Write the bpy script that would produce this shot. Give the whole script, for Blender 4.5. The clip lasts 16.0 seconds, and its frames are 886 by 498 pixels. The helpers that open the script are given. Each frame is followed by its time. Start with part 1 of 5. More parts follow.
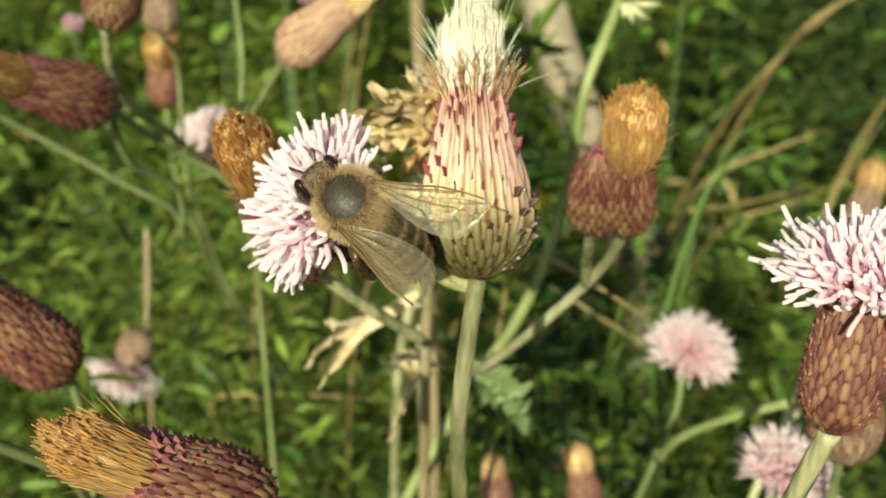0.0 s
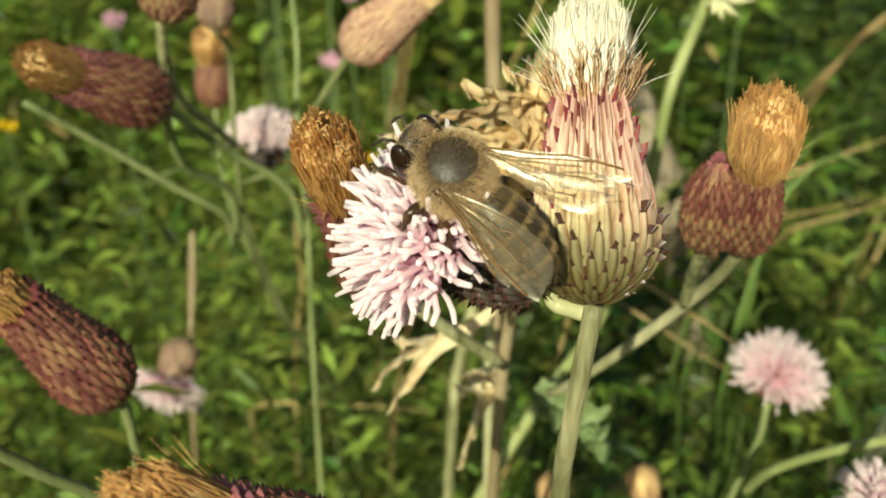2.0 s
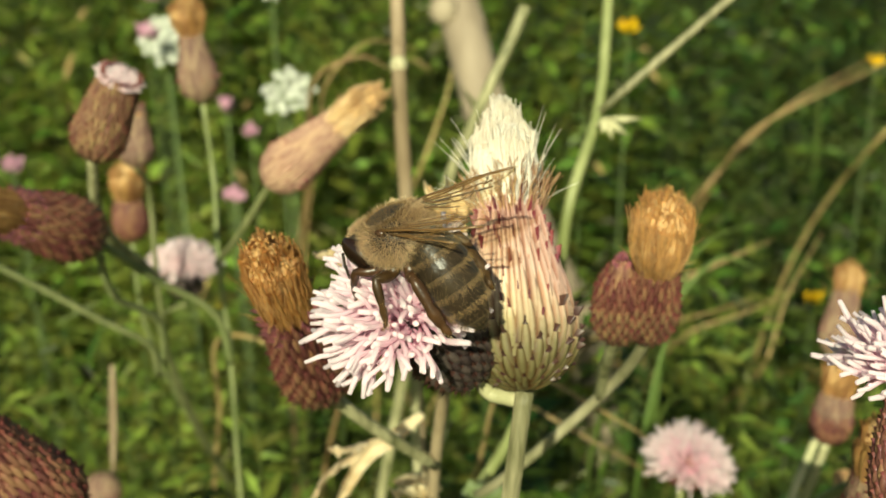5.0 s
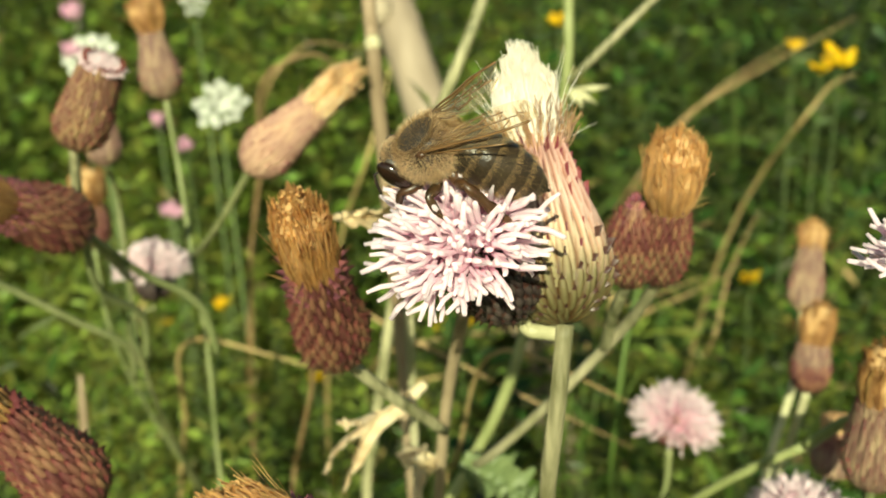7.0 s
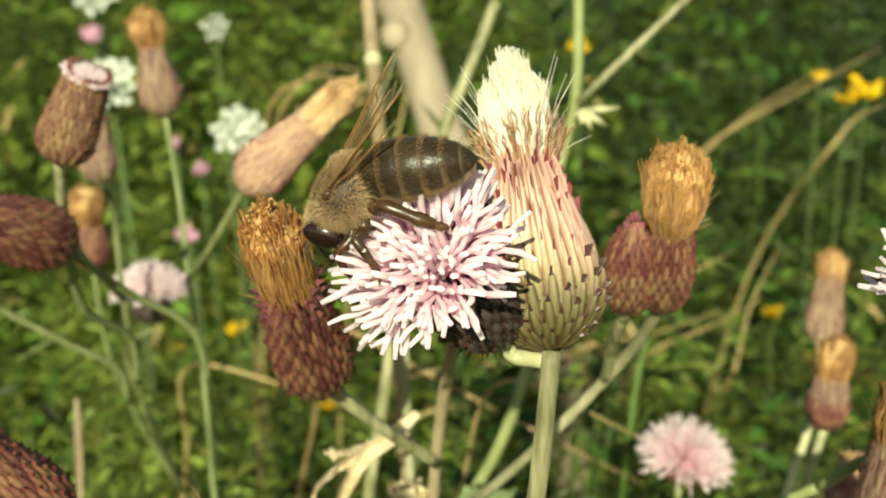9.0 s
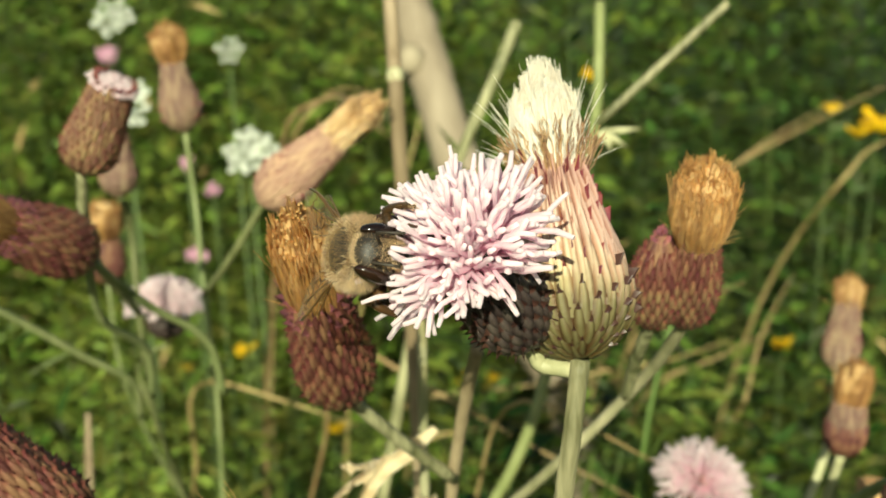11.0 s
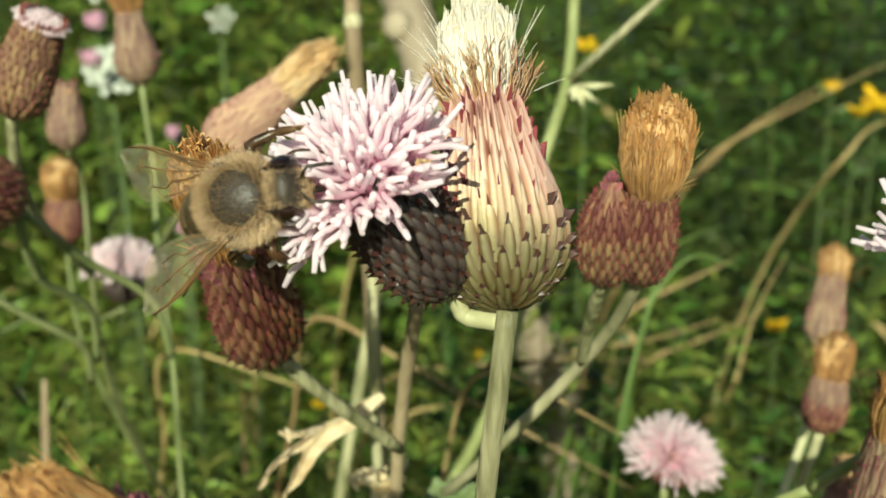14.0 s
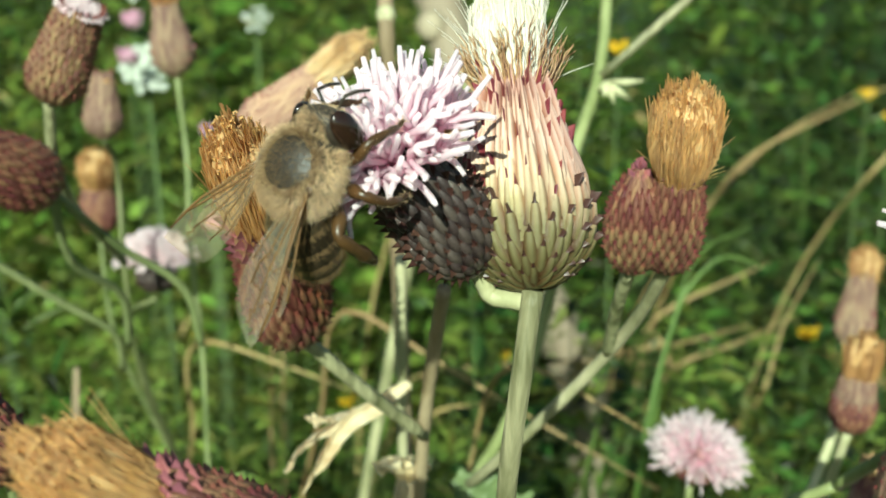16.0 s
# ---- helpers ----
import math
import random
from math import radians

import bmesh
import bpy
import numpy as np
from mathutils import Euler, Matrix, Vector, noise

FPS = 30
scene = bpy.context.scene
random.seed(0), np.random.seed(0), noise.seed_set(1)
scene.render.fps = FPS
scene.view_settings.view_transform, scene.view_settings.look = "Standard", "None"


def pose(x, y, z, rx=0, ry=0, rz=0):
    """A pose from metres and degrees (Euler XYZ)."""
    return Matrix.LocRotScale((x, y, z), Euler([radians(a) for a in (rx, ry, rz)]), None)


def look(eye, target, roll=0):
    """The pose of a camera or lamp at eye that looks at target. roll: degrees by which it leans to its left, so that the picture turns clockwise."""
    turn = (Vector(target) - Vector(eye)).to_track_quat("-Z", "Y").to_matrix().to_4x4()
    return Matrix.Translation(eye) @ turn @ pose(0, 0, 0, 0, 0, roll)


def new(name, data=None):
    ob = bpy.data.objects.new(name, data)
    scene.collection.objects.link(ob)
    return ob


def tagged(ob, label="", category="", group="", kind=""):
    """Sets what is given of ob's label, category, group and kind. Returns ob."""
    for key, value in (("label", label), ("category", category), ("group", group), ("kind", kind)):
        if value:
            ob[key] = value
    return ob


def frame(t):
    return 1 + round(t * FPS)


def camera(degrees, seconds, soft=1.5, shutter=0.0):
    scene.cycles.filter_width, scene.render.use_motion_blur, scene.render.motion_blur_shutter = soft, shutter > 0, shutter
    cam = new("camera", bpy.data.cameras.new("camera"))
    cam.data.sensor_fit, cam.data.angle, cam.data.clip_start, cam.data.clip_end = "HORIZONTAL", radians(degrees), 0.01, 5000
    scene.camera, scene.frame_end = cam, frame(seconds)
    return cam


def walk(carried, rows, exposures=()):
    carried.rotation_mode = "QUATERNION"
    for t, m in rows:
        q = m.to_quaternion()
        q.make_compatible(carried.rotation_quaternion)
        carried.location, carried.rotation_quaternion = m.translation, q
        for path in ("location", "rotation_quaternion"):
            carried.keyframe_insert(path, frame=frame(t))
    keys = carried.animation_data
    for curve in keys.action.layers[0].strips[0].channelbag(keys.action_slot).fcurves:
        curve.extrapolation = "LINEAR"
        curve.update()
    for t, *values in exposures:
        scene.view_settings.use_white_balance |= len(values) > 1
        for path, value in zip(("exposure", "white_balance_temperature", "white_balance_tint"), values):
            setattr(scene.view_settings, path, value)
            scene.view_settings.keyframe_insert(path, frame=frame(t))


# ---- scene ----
cam = camera(42.61, 16.0, 1.7)
cam.data.dof.use_dof = True
cam.data.dof.focus_distance = 0.0675
cam.data.dof.aperture_fstop = 64.0
PATH = [
    (0, (0.01173, -0.00041, 0.62895), (-0.0720, 0.8776, 0.1578), 0.69),
    (0.5, (0.00941, 0.00363, 0.62805), (-0.0811, 0.8768, 0.1490), 0.57),
    (1, (0.00783, 0.00365, 0.62808), (-0.0891, 0.8760, 0.1488), 0.70),
    (1.5, (0.00615, 0.00488, 0.62874), (-0.0955, 0.8783, 0.1524), 0.92),
    (2, (0.00561, 0.00836, 0.62512), (-0.1037, 0.8845, 0.1557), 0.70),
    (2.5, (0.00637, 0.01060, 0.62440), (-0.1047, 0.8910, 0.1633), 0.46),
    (3, (0.00765, 0.00972, 0.62396), (-0.1043, 0.8965, 0.1755), 0.40),
    (3.5, (0.00718, 0.00977, 0.62483), (-0.1061, 0.9044, 0.1927), 0.30),
    (4, (0.00533, 0.00558, 0.62703), (-0.1156, 0.9074, 0.2122), -0.33),
    (4.5, (0.00435, 0.00135, 0.62702), (-0.0674, 0.9195, 0.2373), 0.14),
    (5, (0.00376, -0.00000, 0.62730), (-0.0220, 0.9291, 0.2584), -0.17),
    (5.2, (0.00277, -0.00014, 0.62760), (-0.0043, 0.9312, 0.2636), -0.33),
    (7.5, (-0.00486, -0.00327, 0.62205), (0.0393, 0.9313, 0.2691), -2.22),
    (8, (-0.00157, -0.00064, 0.62180), (0.0340, 0.9378, 0.2782), -2.12),
    (10.5, (-0.00106, 0.00259, 0.61771), (0.0148, 0.9512, 0.3016), -1.43),
    (11, (-0.00278, 0.00158, 0.61871), (0.0157, 0.9532, 0.3119), -0.87),
    (11.5, (-0.00002, -0.00167, 0.61926), (0.0200, 0.9517, 0.3182), -0.53),
    (12, (0.00004, -0.00027, 0.61684), (0.0226, 0.9520, 0.3125), -0.39),
    (12.5, (0.00060, 0.00225, 0.61589), (0.0221, 0.9528, 0.3061), -0.26),
    (13, (-0.00002, 0.00367, 0.61510), (0.0215, 0.9532, 0.3022), -0.02),
    (13.5, (0.00140, 0.00562, 0.61458), (0.0200, 0.9542, 0.2985), 0.04),
    (14, (0.00271, 0.00800, 0.61379), (0.0174, 0.9545, 0.2915), -0.05),
    (14.5, (0.00235, 0.00919, 0.61342), (0.0141, 0.9539, 0.2858), -0.05),
    (15, (0.00254, 0.00848, 0.61276), (0.0055, 0.9529, 0.2840), -0.06),
    (15.5, (0.00322, 0.00727, 0.61322), (-0.0042, 0.9531, 0.2886), 0.13),
    (16, (0.00293, 0.00682, 0.61252), (-0.0093, 0.9549, 0.2948), 0.41),
]

EXPOSURES = [(0.0, 0.55, 7350, -15), (4.5, 0.38, 7800, -12), (7.7, 0.66, 7700, -13), (11.0, 0.47, 7350, -12), (12.5, 0.42, 7200, -11), (14.5, 0.46, 6600, -14), (16.0, 0.62, 6000, -20)]
walk(cam, [(t, look(eye, target, roll)) for t, eye, target, roll in PATH], EXPOSURES)

# ---- light ----
SUN_ELEVATION, SUN_TURN = radians(30), radians(188)   # compass turn, clockwise from +y
world = bpy.data.worlds.new("sky")
scene.world = world
world.use_nodes = True
sky = world.node_tree.nodes.new("ShaderNodeTexSky")
sky.sky_type, sky.sun_disc = "NISHITA", False
sky.sun_elevation, sky.sun_rotation = SUN_ELEVATION, SUN_TURN
world.node_tree.links.new(sky.outputs[0], world.node_tree.nodes["Background"].inputs[0])
world.node_tree.nodes["Background"].inputs[1].default_value = 0.056
sun = new("sun", bpy.data.lights.new("sun", "SUN"))
sun.data.energy, sun.data.angle, sun.data.color = 5.0, radians(0.6), (1.0, 0.95, 0.86)
toward_sun = Vector((math.sin(SUN_TURN) * math.cos(SUN_ELEVATION), math.cos(SUN_TURN) * math.cos(SUN_ELEVATION), math.sin(SUN_ELEVATION)))
sun.matrix_world = look(toward_sun * 5, (0, 0, 0))

MM = 0.001


# ---- materials ----
def material(name, dark, light, scale=600.0, rough=0.6, bump=0.0, glow_through=0.0, vary=0.25, island=False, along=None, metal=0.0, spec=0.4, streak=None, cover=0.0, ridge=None):
    """Two tones mixed by noise at two scales; along: a third tone towards the tip; glow_through: thin tissue that lets light pass."""
    mat = bpy.data.materials.new(name)
    mat.use_nodes = True
    nt = mat.node_tree
    n, l = nt.nodes, nt.links
    bsdf = n["Principled BSDF"]
    tc = n.new("ShaderNodeTexCoord")
    mp = n.new("ShaderNodeMapping")
    if streak:
        mp.inputs["Scale"].default_value = streak
    l.new(tc.outputs["Object"], mp.inputs[0])
    fine = n.new("ShaderNodeTexNoise")
    fine.inputs["Scale"].default_value, fine.inputs["Detail"].default_value = scale, 4
    coarse = n.new("ShaderNodeTexNoise")
    coarse.inputs["Scale"].default_value, coarse.inputs["Detail"].default_value = scale / 7, 2
    l.new(mp.outputs[0], fine.inputs[0]), l.new(tc.outputs["Object"], coarse.inputs[0])
    add = n.new("ShaderNodeMath")
    add.operation = "ADD"
    l.new(fine.outputs[0], add.inputs[0]), l.new(coarse.outputs[0], add.inputs[1])
    ramp = n.new("ShaderNodeMapRange")
    ramp.inputs[1].default_value, ramp.inputs[2].default_value = 0.75, 1.25
    l.new(add.outputs[0], ramp.inputs[0])
    mix = n.new("ShaderNodeMix")
    mix.data_type = "RGBA"
    mix.inputs[6].default_value, mix.inputs[7].default_value = (*dark, 1), (*light, 1)
    l.new(ramp.outputs[0], mix.inputs[0])
    colour = mix.outputs[2]
    if ridge:
        cross = n.new("ShaderNodeSeparateXYZ")
        l.new(tc.outputs["Generated"], cross.inputs[0])
        away = n.new("ShaderNodeMath")
        away.operation, away.inputs[1].default_value = "SUBTRACT", 0.5
        l.new(cross.outputs[0], away.inputs[0])
        far = n.new("ShaderNodeMath")
        far.operation = "ABSOLUTE"
        l.new(away.outputs[0], far.inputs[0])
        edge = n.new("ShaderNodeMapRange")
        edge.inputs[1].default_value, edge.inputs[2].default_value = ridge[1], ridge[2]
        l.new(far.outputs[0], edge.inputs[0])
        mix3 = n.new("ShaderNodeMix")
        mix3.data_type = "RGBA"
        mix3.inputs[7].default_value = (*ridge[0], 1)
        l.new(edge.outputs[0], mix3.inputs[0]), l.new(colour, mix3.inputs[6])
        colour = mix3.outputs[2]
    if along:
        sep = n.new("ShaderNodeSeparateXYZ")
        l.new(tc.outputs["Generated"], sep.inputs[0])
        grade = n.new("ShaderNodeMapRange")
        grade.inputs[1].default_value, grade.inputs[2].default_value = along[2], along[3]
        l.new(sep.outputs[along[1]], grade.inputs[0])
        mix2 = n.new("ShaderNodeMix")
        mix2.data_type = "RGBA"
        mix2.inputs[7].default_value = (*along[0], 1)
        l.new(grade.outputs[0], mix2.inputs[0]), l.new(colour, mix2.inputs[6])
        colour = mix2.outputs[2]
    if vary:
        src = n.new("ShaderNodeNewGeometry").outputs["Random Per Island"] if island else n.new("ShaderNodeObjectInfo").outputs["Random"]
        span = n.new("ShaderNodeMapRange")
        span.inputs[3].default_value, span.inputs[4].default_value = 1 - vary, 1 + vary
        l.new(src, span.inputs[0])
        hsv = n.new("ShaderNodeHueSaturation")
        l.new(span.outputs[0], hsv.inputs["Value"]), l.new(colour, hsv.inputs["Color"])
        hue = n.new("ShaderNodeMapRange")
        hue.inputs[3].default_value, hue.inputs[4].default_value = 0.5 - vary * 0.06, 0.5 + vary * 0.06
        l.new(src, hue.inputs[0]), l.new(hue.outputs[0], hsv.inputs["Hue"])
        colour = hsv.outputs[0]
    l.new(colour, bsdf.inputs["Base Color"])
    bsdf.inputs["Roughness"].default_value, bsdf.inputs["Metallic"].default_value = rough, metal
    bsdf.inputs["Specular IOR Level"].default_value = spec
    if bump:
        b = n.new("ShaderNodeBump")
        b.inputs["Strength"].default_value, b.inputs["Distance"].default_value = bump, 0.4 / scale
        l.new(fine.outputs[0], b.inputs["Height"]), l.new(b.outputs[0], bsdf.inputs["Normal"])
    if glow_through:
        tr = n.new("ShaderNodeBsdfTranslucent")
        l.new(colour, tr.inputs[0])
        ms = n.new("ShaderNodeMixShader")
        ms.inputs[0].default_value = glow_through
        l.new(bsdf.outputs[0], ms.inputs[1]), l.new(tr.outputs[0], ms.inputs[2])
        l.new(ms.outputs[0], n["Material Output"].inputs[0])
    if cover:
        clear = n.new("ShaderNodeBsdfTransparent")
        clear.inputs[0].default_value = (0.97, 0.92, 0.80, 1)
        ms = n.new("ShaderNodeMixShader")
        ms.inputs[0].default_value = cover
        l.new(clear.outputs[0], ms.inputs[1]), l.new(bsdf.outputs[0], ms.inputs[2])
        shine, film = n.new("ShaderNodeBsdfGlossy"), n.new("ShaderNodeMixShader")
        shine.inputs["Roughness"].default_value, shine.inputs["Color"].default_value = 0.36, (1.0, 0.93, 0.80, 1)
        film.inputs[0].default_value = 0.075
        l.new(ms.outputs[0], film.inputs[1]), l.new(shine.outputs[0], film.inputs[2])
        l.new(b.outputs[0], shine.inputs["Normal"])
        ms = film
        l.new(ms.outputs[0], n["Material Output"].inputs[0])
    return mat


ALONG_STEM = (1, 1, 0.15)


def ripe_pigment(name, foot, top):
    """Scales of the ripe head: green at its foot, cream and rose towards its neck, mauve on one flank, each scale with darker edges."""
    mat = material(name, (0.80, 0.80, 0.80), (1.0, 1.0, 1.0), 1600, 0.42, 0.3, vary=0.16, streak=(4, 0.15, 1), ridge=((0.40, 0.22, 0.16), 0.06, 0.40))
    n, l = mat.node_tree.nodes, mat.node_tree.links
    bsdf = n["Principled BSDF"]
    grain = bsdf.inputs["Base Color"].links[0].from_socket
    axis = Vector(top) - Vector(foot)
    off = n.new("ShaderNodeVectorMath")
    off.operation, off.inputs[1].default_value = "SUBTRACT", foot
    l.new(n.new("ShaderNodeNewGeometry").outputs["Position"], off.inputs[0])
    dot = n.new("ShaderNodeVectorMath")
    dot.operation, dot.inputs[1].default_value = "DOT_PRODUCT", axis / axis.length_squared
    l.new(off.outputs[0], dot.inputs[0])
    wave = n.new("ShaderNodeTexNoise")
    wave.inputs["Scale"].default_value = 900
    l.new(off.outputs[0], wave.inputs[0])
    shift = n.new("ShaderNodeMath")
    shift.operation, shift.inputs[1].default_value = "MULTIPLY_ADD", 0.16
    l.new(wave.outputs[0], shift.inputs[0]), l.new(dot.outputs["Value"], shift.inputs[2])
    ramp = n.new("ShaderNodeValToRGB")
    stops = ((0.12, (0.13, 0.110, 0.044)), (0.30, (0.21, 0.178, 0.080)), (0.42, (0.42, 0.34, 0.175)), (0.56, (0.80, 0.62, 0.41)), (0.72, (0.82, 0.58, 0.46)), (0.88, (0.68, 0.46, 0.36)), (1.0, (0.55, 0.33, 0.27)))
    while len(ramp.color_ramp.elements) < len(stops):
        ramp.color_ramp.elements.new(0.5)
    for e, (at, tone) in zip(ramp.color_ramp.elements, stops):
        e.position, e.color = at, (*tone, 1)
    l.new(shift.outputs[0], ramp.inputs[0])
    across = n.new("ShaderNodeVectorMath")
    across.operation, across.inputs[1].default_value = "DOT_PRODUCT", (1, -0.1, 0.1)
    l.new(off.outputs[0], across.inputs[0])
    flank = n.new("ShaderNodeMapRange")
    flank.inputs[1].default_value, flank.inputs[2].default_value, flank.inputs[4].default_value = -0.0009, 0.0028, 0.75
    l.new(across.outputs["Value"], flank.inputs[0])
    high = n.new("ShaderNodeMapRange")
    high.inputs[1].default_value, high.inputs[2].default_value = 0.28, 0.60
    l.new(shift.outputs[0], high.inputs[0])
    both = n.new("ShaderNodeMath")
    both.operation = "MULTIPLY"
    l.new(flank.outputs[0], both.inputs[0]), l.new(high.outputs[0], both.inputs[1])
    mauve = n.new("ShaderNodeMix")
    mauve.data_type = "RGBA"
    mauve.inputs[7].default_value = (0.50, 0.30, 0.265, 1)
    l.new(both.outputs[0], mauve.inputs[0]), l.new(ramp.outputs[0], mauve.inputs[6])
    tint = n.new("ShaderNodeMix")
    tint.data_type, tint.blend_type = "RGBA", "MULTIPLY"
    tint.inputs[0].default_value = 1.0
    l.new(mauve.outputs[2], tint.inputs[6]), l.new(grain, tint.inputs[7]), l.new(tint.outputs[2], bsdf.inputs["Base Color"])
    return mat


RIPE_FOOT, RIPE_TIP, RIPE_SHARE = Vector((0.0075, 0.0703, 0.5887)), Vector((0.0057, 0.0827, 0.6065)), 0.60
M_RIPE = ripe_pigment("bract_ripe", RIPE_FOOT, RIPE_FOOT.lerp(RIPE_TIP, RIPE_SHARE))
M_TIP = material("bract_tip", (0.12, 0.020, 0.030), (0.21, 0.042, 0.052), 900, 0.4, vary=0.2)
M_TIPROSE = material("bract_tip_rose", (0.27, 0.075, 0.10), (0.48, 0.19, 0.22), 900, 0.4, 0.0, 0.2, vary=0.3)
M_REDTIP = material("bract_tip_brown", (0.11, 0.026, 0.026), (0.20, 0.065, 0.055), 900, 0.4, vary=0.3)
M_DARKTIP = material("bract_tip_dark", (0.03, 0.012, 0.011), (0.08, 0.036, 0.026), 900, 0.4, vary=0.2)
M_RED = material("bract_red", (0.10, 0.032, 0.022), (0.30, 0.15, 0.095), 1400, 0.45, 0.3, vary=0.45, streak=(2, 0.5, 1), ridge=((0.075, 0.018, 0.018), 0.10, 0.45), along=((0.17, 0.035, 0.036), 1, 0.62, 0.95))
M_REDGREEN = material("bract_red_green", (0.13, 0.068, 0.036), (0.30, 0.185, 0.105), 900, 0.45, 0.25, vary=0.35, ridge=((0.10, 0.04, 0.026), 0.12, 0.45), along=((0.22, 0.065, 0.05), 1, 0.6, 0.95))
M_DARK = material("bract_dark", (0.030, 0.021, 0.020), (0.090, 0.066, 0.057), 900, 0.38, 0.25, vary=0.4, ridge=((0.018, 0.012, 0.012), 0.15, 0.45), along=((0.030, 0.014, 0.017), 1, 0.7, 0.95))
M_TAN = material("bract_tan", (0.18, 0.105, 0.070), (0.38, 0.26, 0.17), 900, 0.55, 0.3, vary=0.35, ridge=((0.09, 0.045, 0.033), 0.12, 0.48), along=((0.17, 0.075, 0.058), 1, 0.5, 0.95))
M_STRAWBRACT = material("bract_straw", (0.33, 0.185, 0.125), (0.55, 0.36, 0.25), 900, 0.55, 0.3, vary=0.2, ridge=((0.26, 0.135, 0.095), 0.15, 0.48), along=((0.36, 0.18, 0.135), 1, 0.6, 1.0))
M_CORE = material("head_core", (0.07, 0.035, 0.025), (0.14, 0.07, 0.05), 900, 0.6, 0.3)
M_PAPPUS = material("pappus_cream", (0.98, 0.905, 0.79), (0.995, 0.965, 0.91), 500, 0.5, 0.0, 0.45, vary=0.04, island=True)
M_BROWNED = material("pappus_browned", (0.42, 0.22, 0.11), (0.70, 0.47, 0.27), 500, 0.5, 0.0, 0.25, vary=0.25, island=True)
M_GOLD = material("pappus_gold", (0.74, 0.42, 0.16), (0.92, 0.64, 0.32), 500, 0.55, 0.0, 0.5, vary=0.18, island=True)
M_RUST = material("pappus_rust", (0.43, 0.22, 0.08), (0.66, 0.38, 0.165), 500, 0.55, 0.0, 0.4, vary=0.2, island=True)
M_GOLDPALE = material("pappus_pale_gold", (0.80, 0.56, 0.30), (0.93, 0.76, 0.50), 500, 0.55, 0.0, 0.4, vary=0.2, island=True)
M_PINK = material("floret_pink", (0.82, 0.48, 0.63), (0.92, 0.64, 0.76), 500, 0.45, 0.0, 0.6, vary=0.06, along=((0.98, 0.86, 0.90), 2, 0.25, 0.85))
M_PALE = material("floret_pale", (0.89, 0.58, 0.69), (0.95, 0.78, 0.83), 500, 0.5, 0.0, 0.6, vary=0.08, island=True)
M_BLUSH = material("floret_blush", (0.94, 0.78, 0.81), (0.97, 0.88, 0.89), 500, 0.5, 0.0, 0.6, vary=0.06, island=True)
M_PAPPUSCORE = material("pappus_inner", (0.94, 0.81, 0.64), (0.98, 0.91, 0.81), 2500, 0.6, 0.5, 0.5, vary=0, streak=(3, 3, 0.15))
M_GOLDCORE = material("pappus_gold_inner", (0.56, 0.33, 0.13), (0.80, 0.53, 0.26), 2500, 0.6, 0.8, 0.2, vary=0, streak=(3, 3, 0.15))
M_STEM = material("stem_grey_green", (0.11, 0.11, 0.045), (0.38, 0.35, 0.20), 900, 0.55, 1.0, vary=0.15, streak=ALONG_STEM)
M_STEMPALE = material("stem_pale", (0.30, 0.29, 0.15), (0.50, 0.46, 0.28), 500, 0.5, 0.4, vary=0.15, streak=ALONG_STEM)
M_STEMDIM = material("stem_dull_green", (0.11, 0.13, 0.045), (0.24, 0.25, 0.11), 500, 0.6, 0.4, vary=0.2, streak=ALONG_STEM)
M_STEMFRESH = material("stem_fresh_green", (0.17, 0.195, 0.065), (0.30, 0.32, 0.135), 500, 0.5, 0.3, vary=0.15, streak=ALONG_STEM)
M_STEMBROWN = material("stem_brown", (0.22, 0.16, 0.09), (0.38, 0.29, 0.18), 500, 0.6, 0.4, vary=0.2, streak=ALONG_STEM)
M_WOOD = material("old_cane", (0.19, 0.145, 0.095), (0.36, 0.29, 0.205), 120, 0.7, 0.5, vary=0.1, streak=ALONG_STEM)
M_DRYLEAF = material("dry_leaf", (0.68, 0.50, 0.27), (0.92, 0.80, 0.56), 500, 0.6, 0.4, 0.4, vary=0.12)
M_DEADLEAF = material("dead_leaf", (0.72, 0.47, 0.22), (0.96, 0.80, 0.53), 700, 0.6, 0.5, 0.55, vary=0.1, streak=(1, 1, 0.3))
M_STRAW = material("dry_grass", (0.30, 0.19, 0.08), (0.50, 0.36, 0.17), 300, 0.6, 0.3, 0.15, vary=0.3)
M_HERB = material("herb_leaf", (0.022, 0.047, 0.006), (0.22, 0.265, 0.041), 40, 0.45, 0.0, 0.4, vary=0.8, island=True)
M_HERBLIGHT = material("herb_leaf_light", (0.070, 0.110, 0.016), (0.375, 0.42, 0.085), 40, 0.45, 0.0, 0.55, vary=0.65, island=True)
# darkened copy of the herb leaf: shade on the right put into the colour
M_HERBSHADE = material("herb_leaf_shade", (0.010, 0.027, 0.004), (0.105, 0.14, 0.026), 40, 0.45, 0.0, 0.35, vary=0.8, island=True)
M_HERBSTEM = material("herb_stem", (0.05, 0.08, 0.02), (0.11, 0.145, 0.045), 100, 0.6, vary=0.35, island=True)
M_THISTLELEAF = material("thistle_leaf", (0.08, 0.14, 0.05), (0.22, 0.29, 0.12), 400, 0.5, 0.3, 0.25, vary=0.15)
M_BLADE = material("grass_blade", (0.11, 0.17, 0.037), (0.21, 0.29, 0.078), 200, 0.4, 0.2, 0.4, vary=0.2, streak=(1, 1, 0.1))
M_YELLOW = material("petal_yellow", (0.75, 0.42, 0.01), (0.85, 0.60, 0.03), 200, 0.45, 0.0, 0.3, vary=0.1)
M_WHITE = material("petal_white", (0.72, 0.74, 0.62), (0.86, 0.86, 0.78), 200, 0.5, 0.0, 0.3, vary=0.1, island=True)
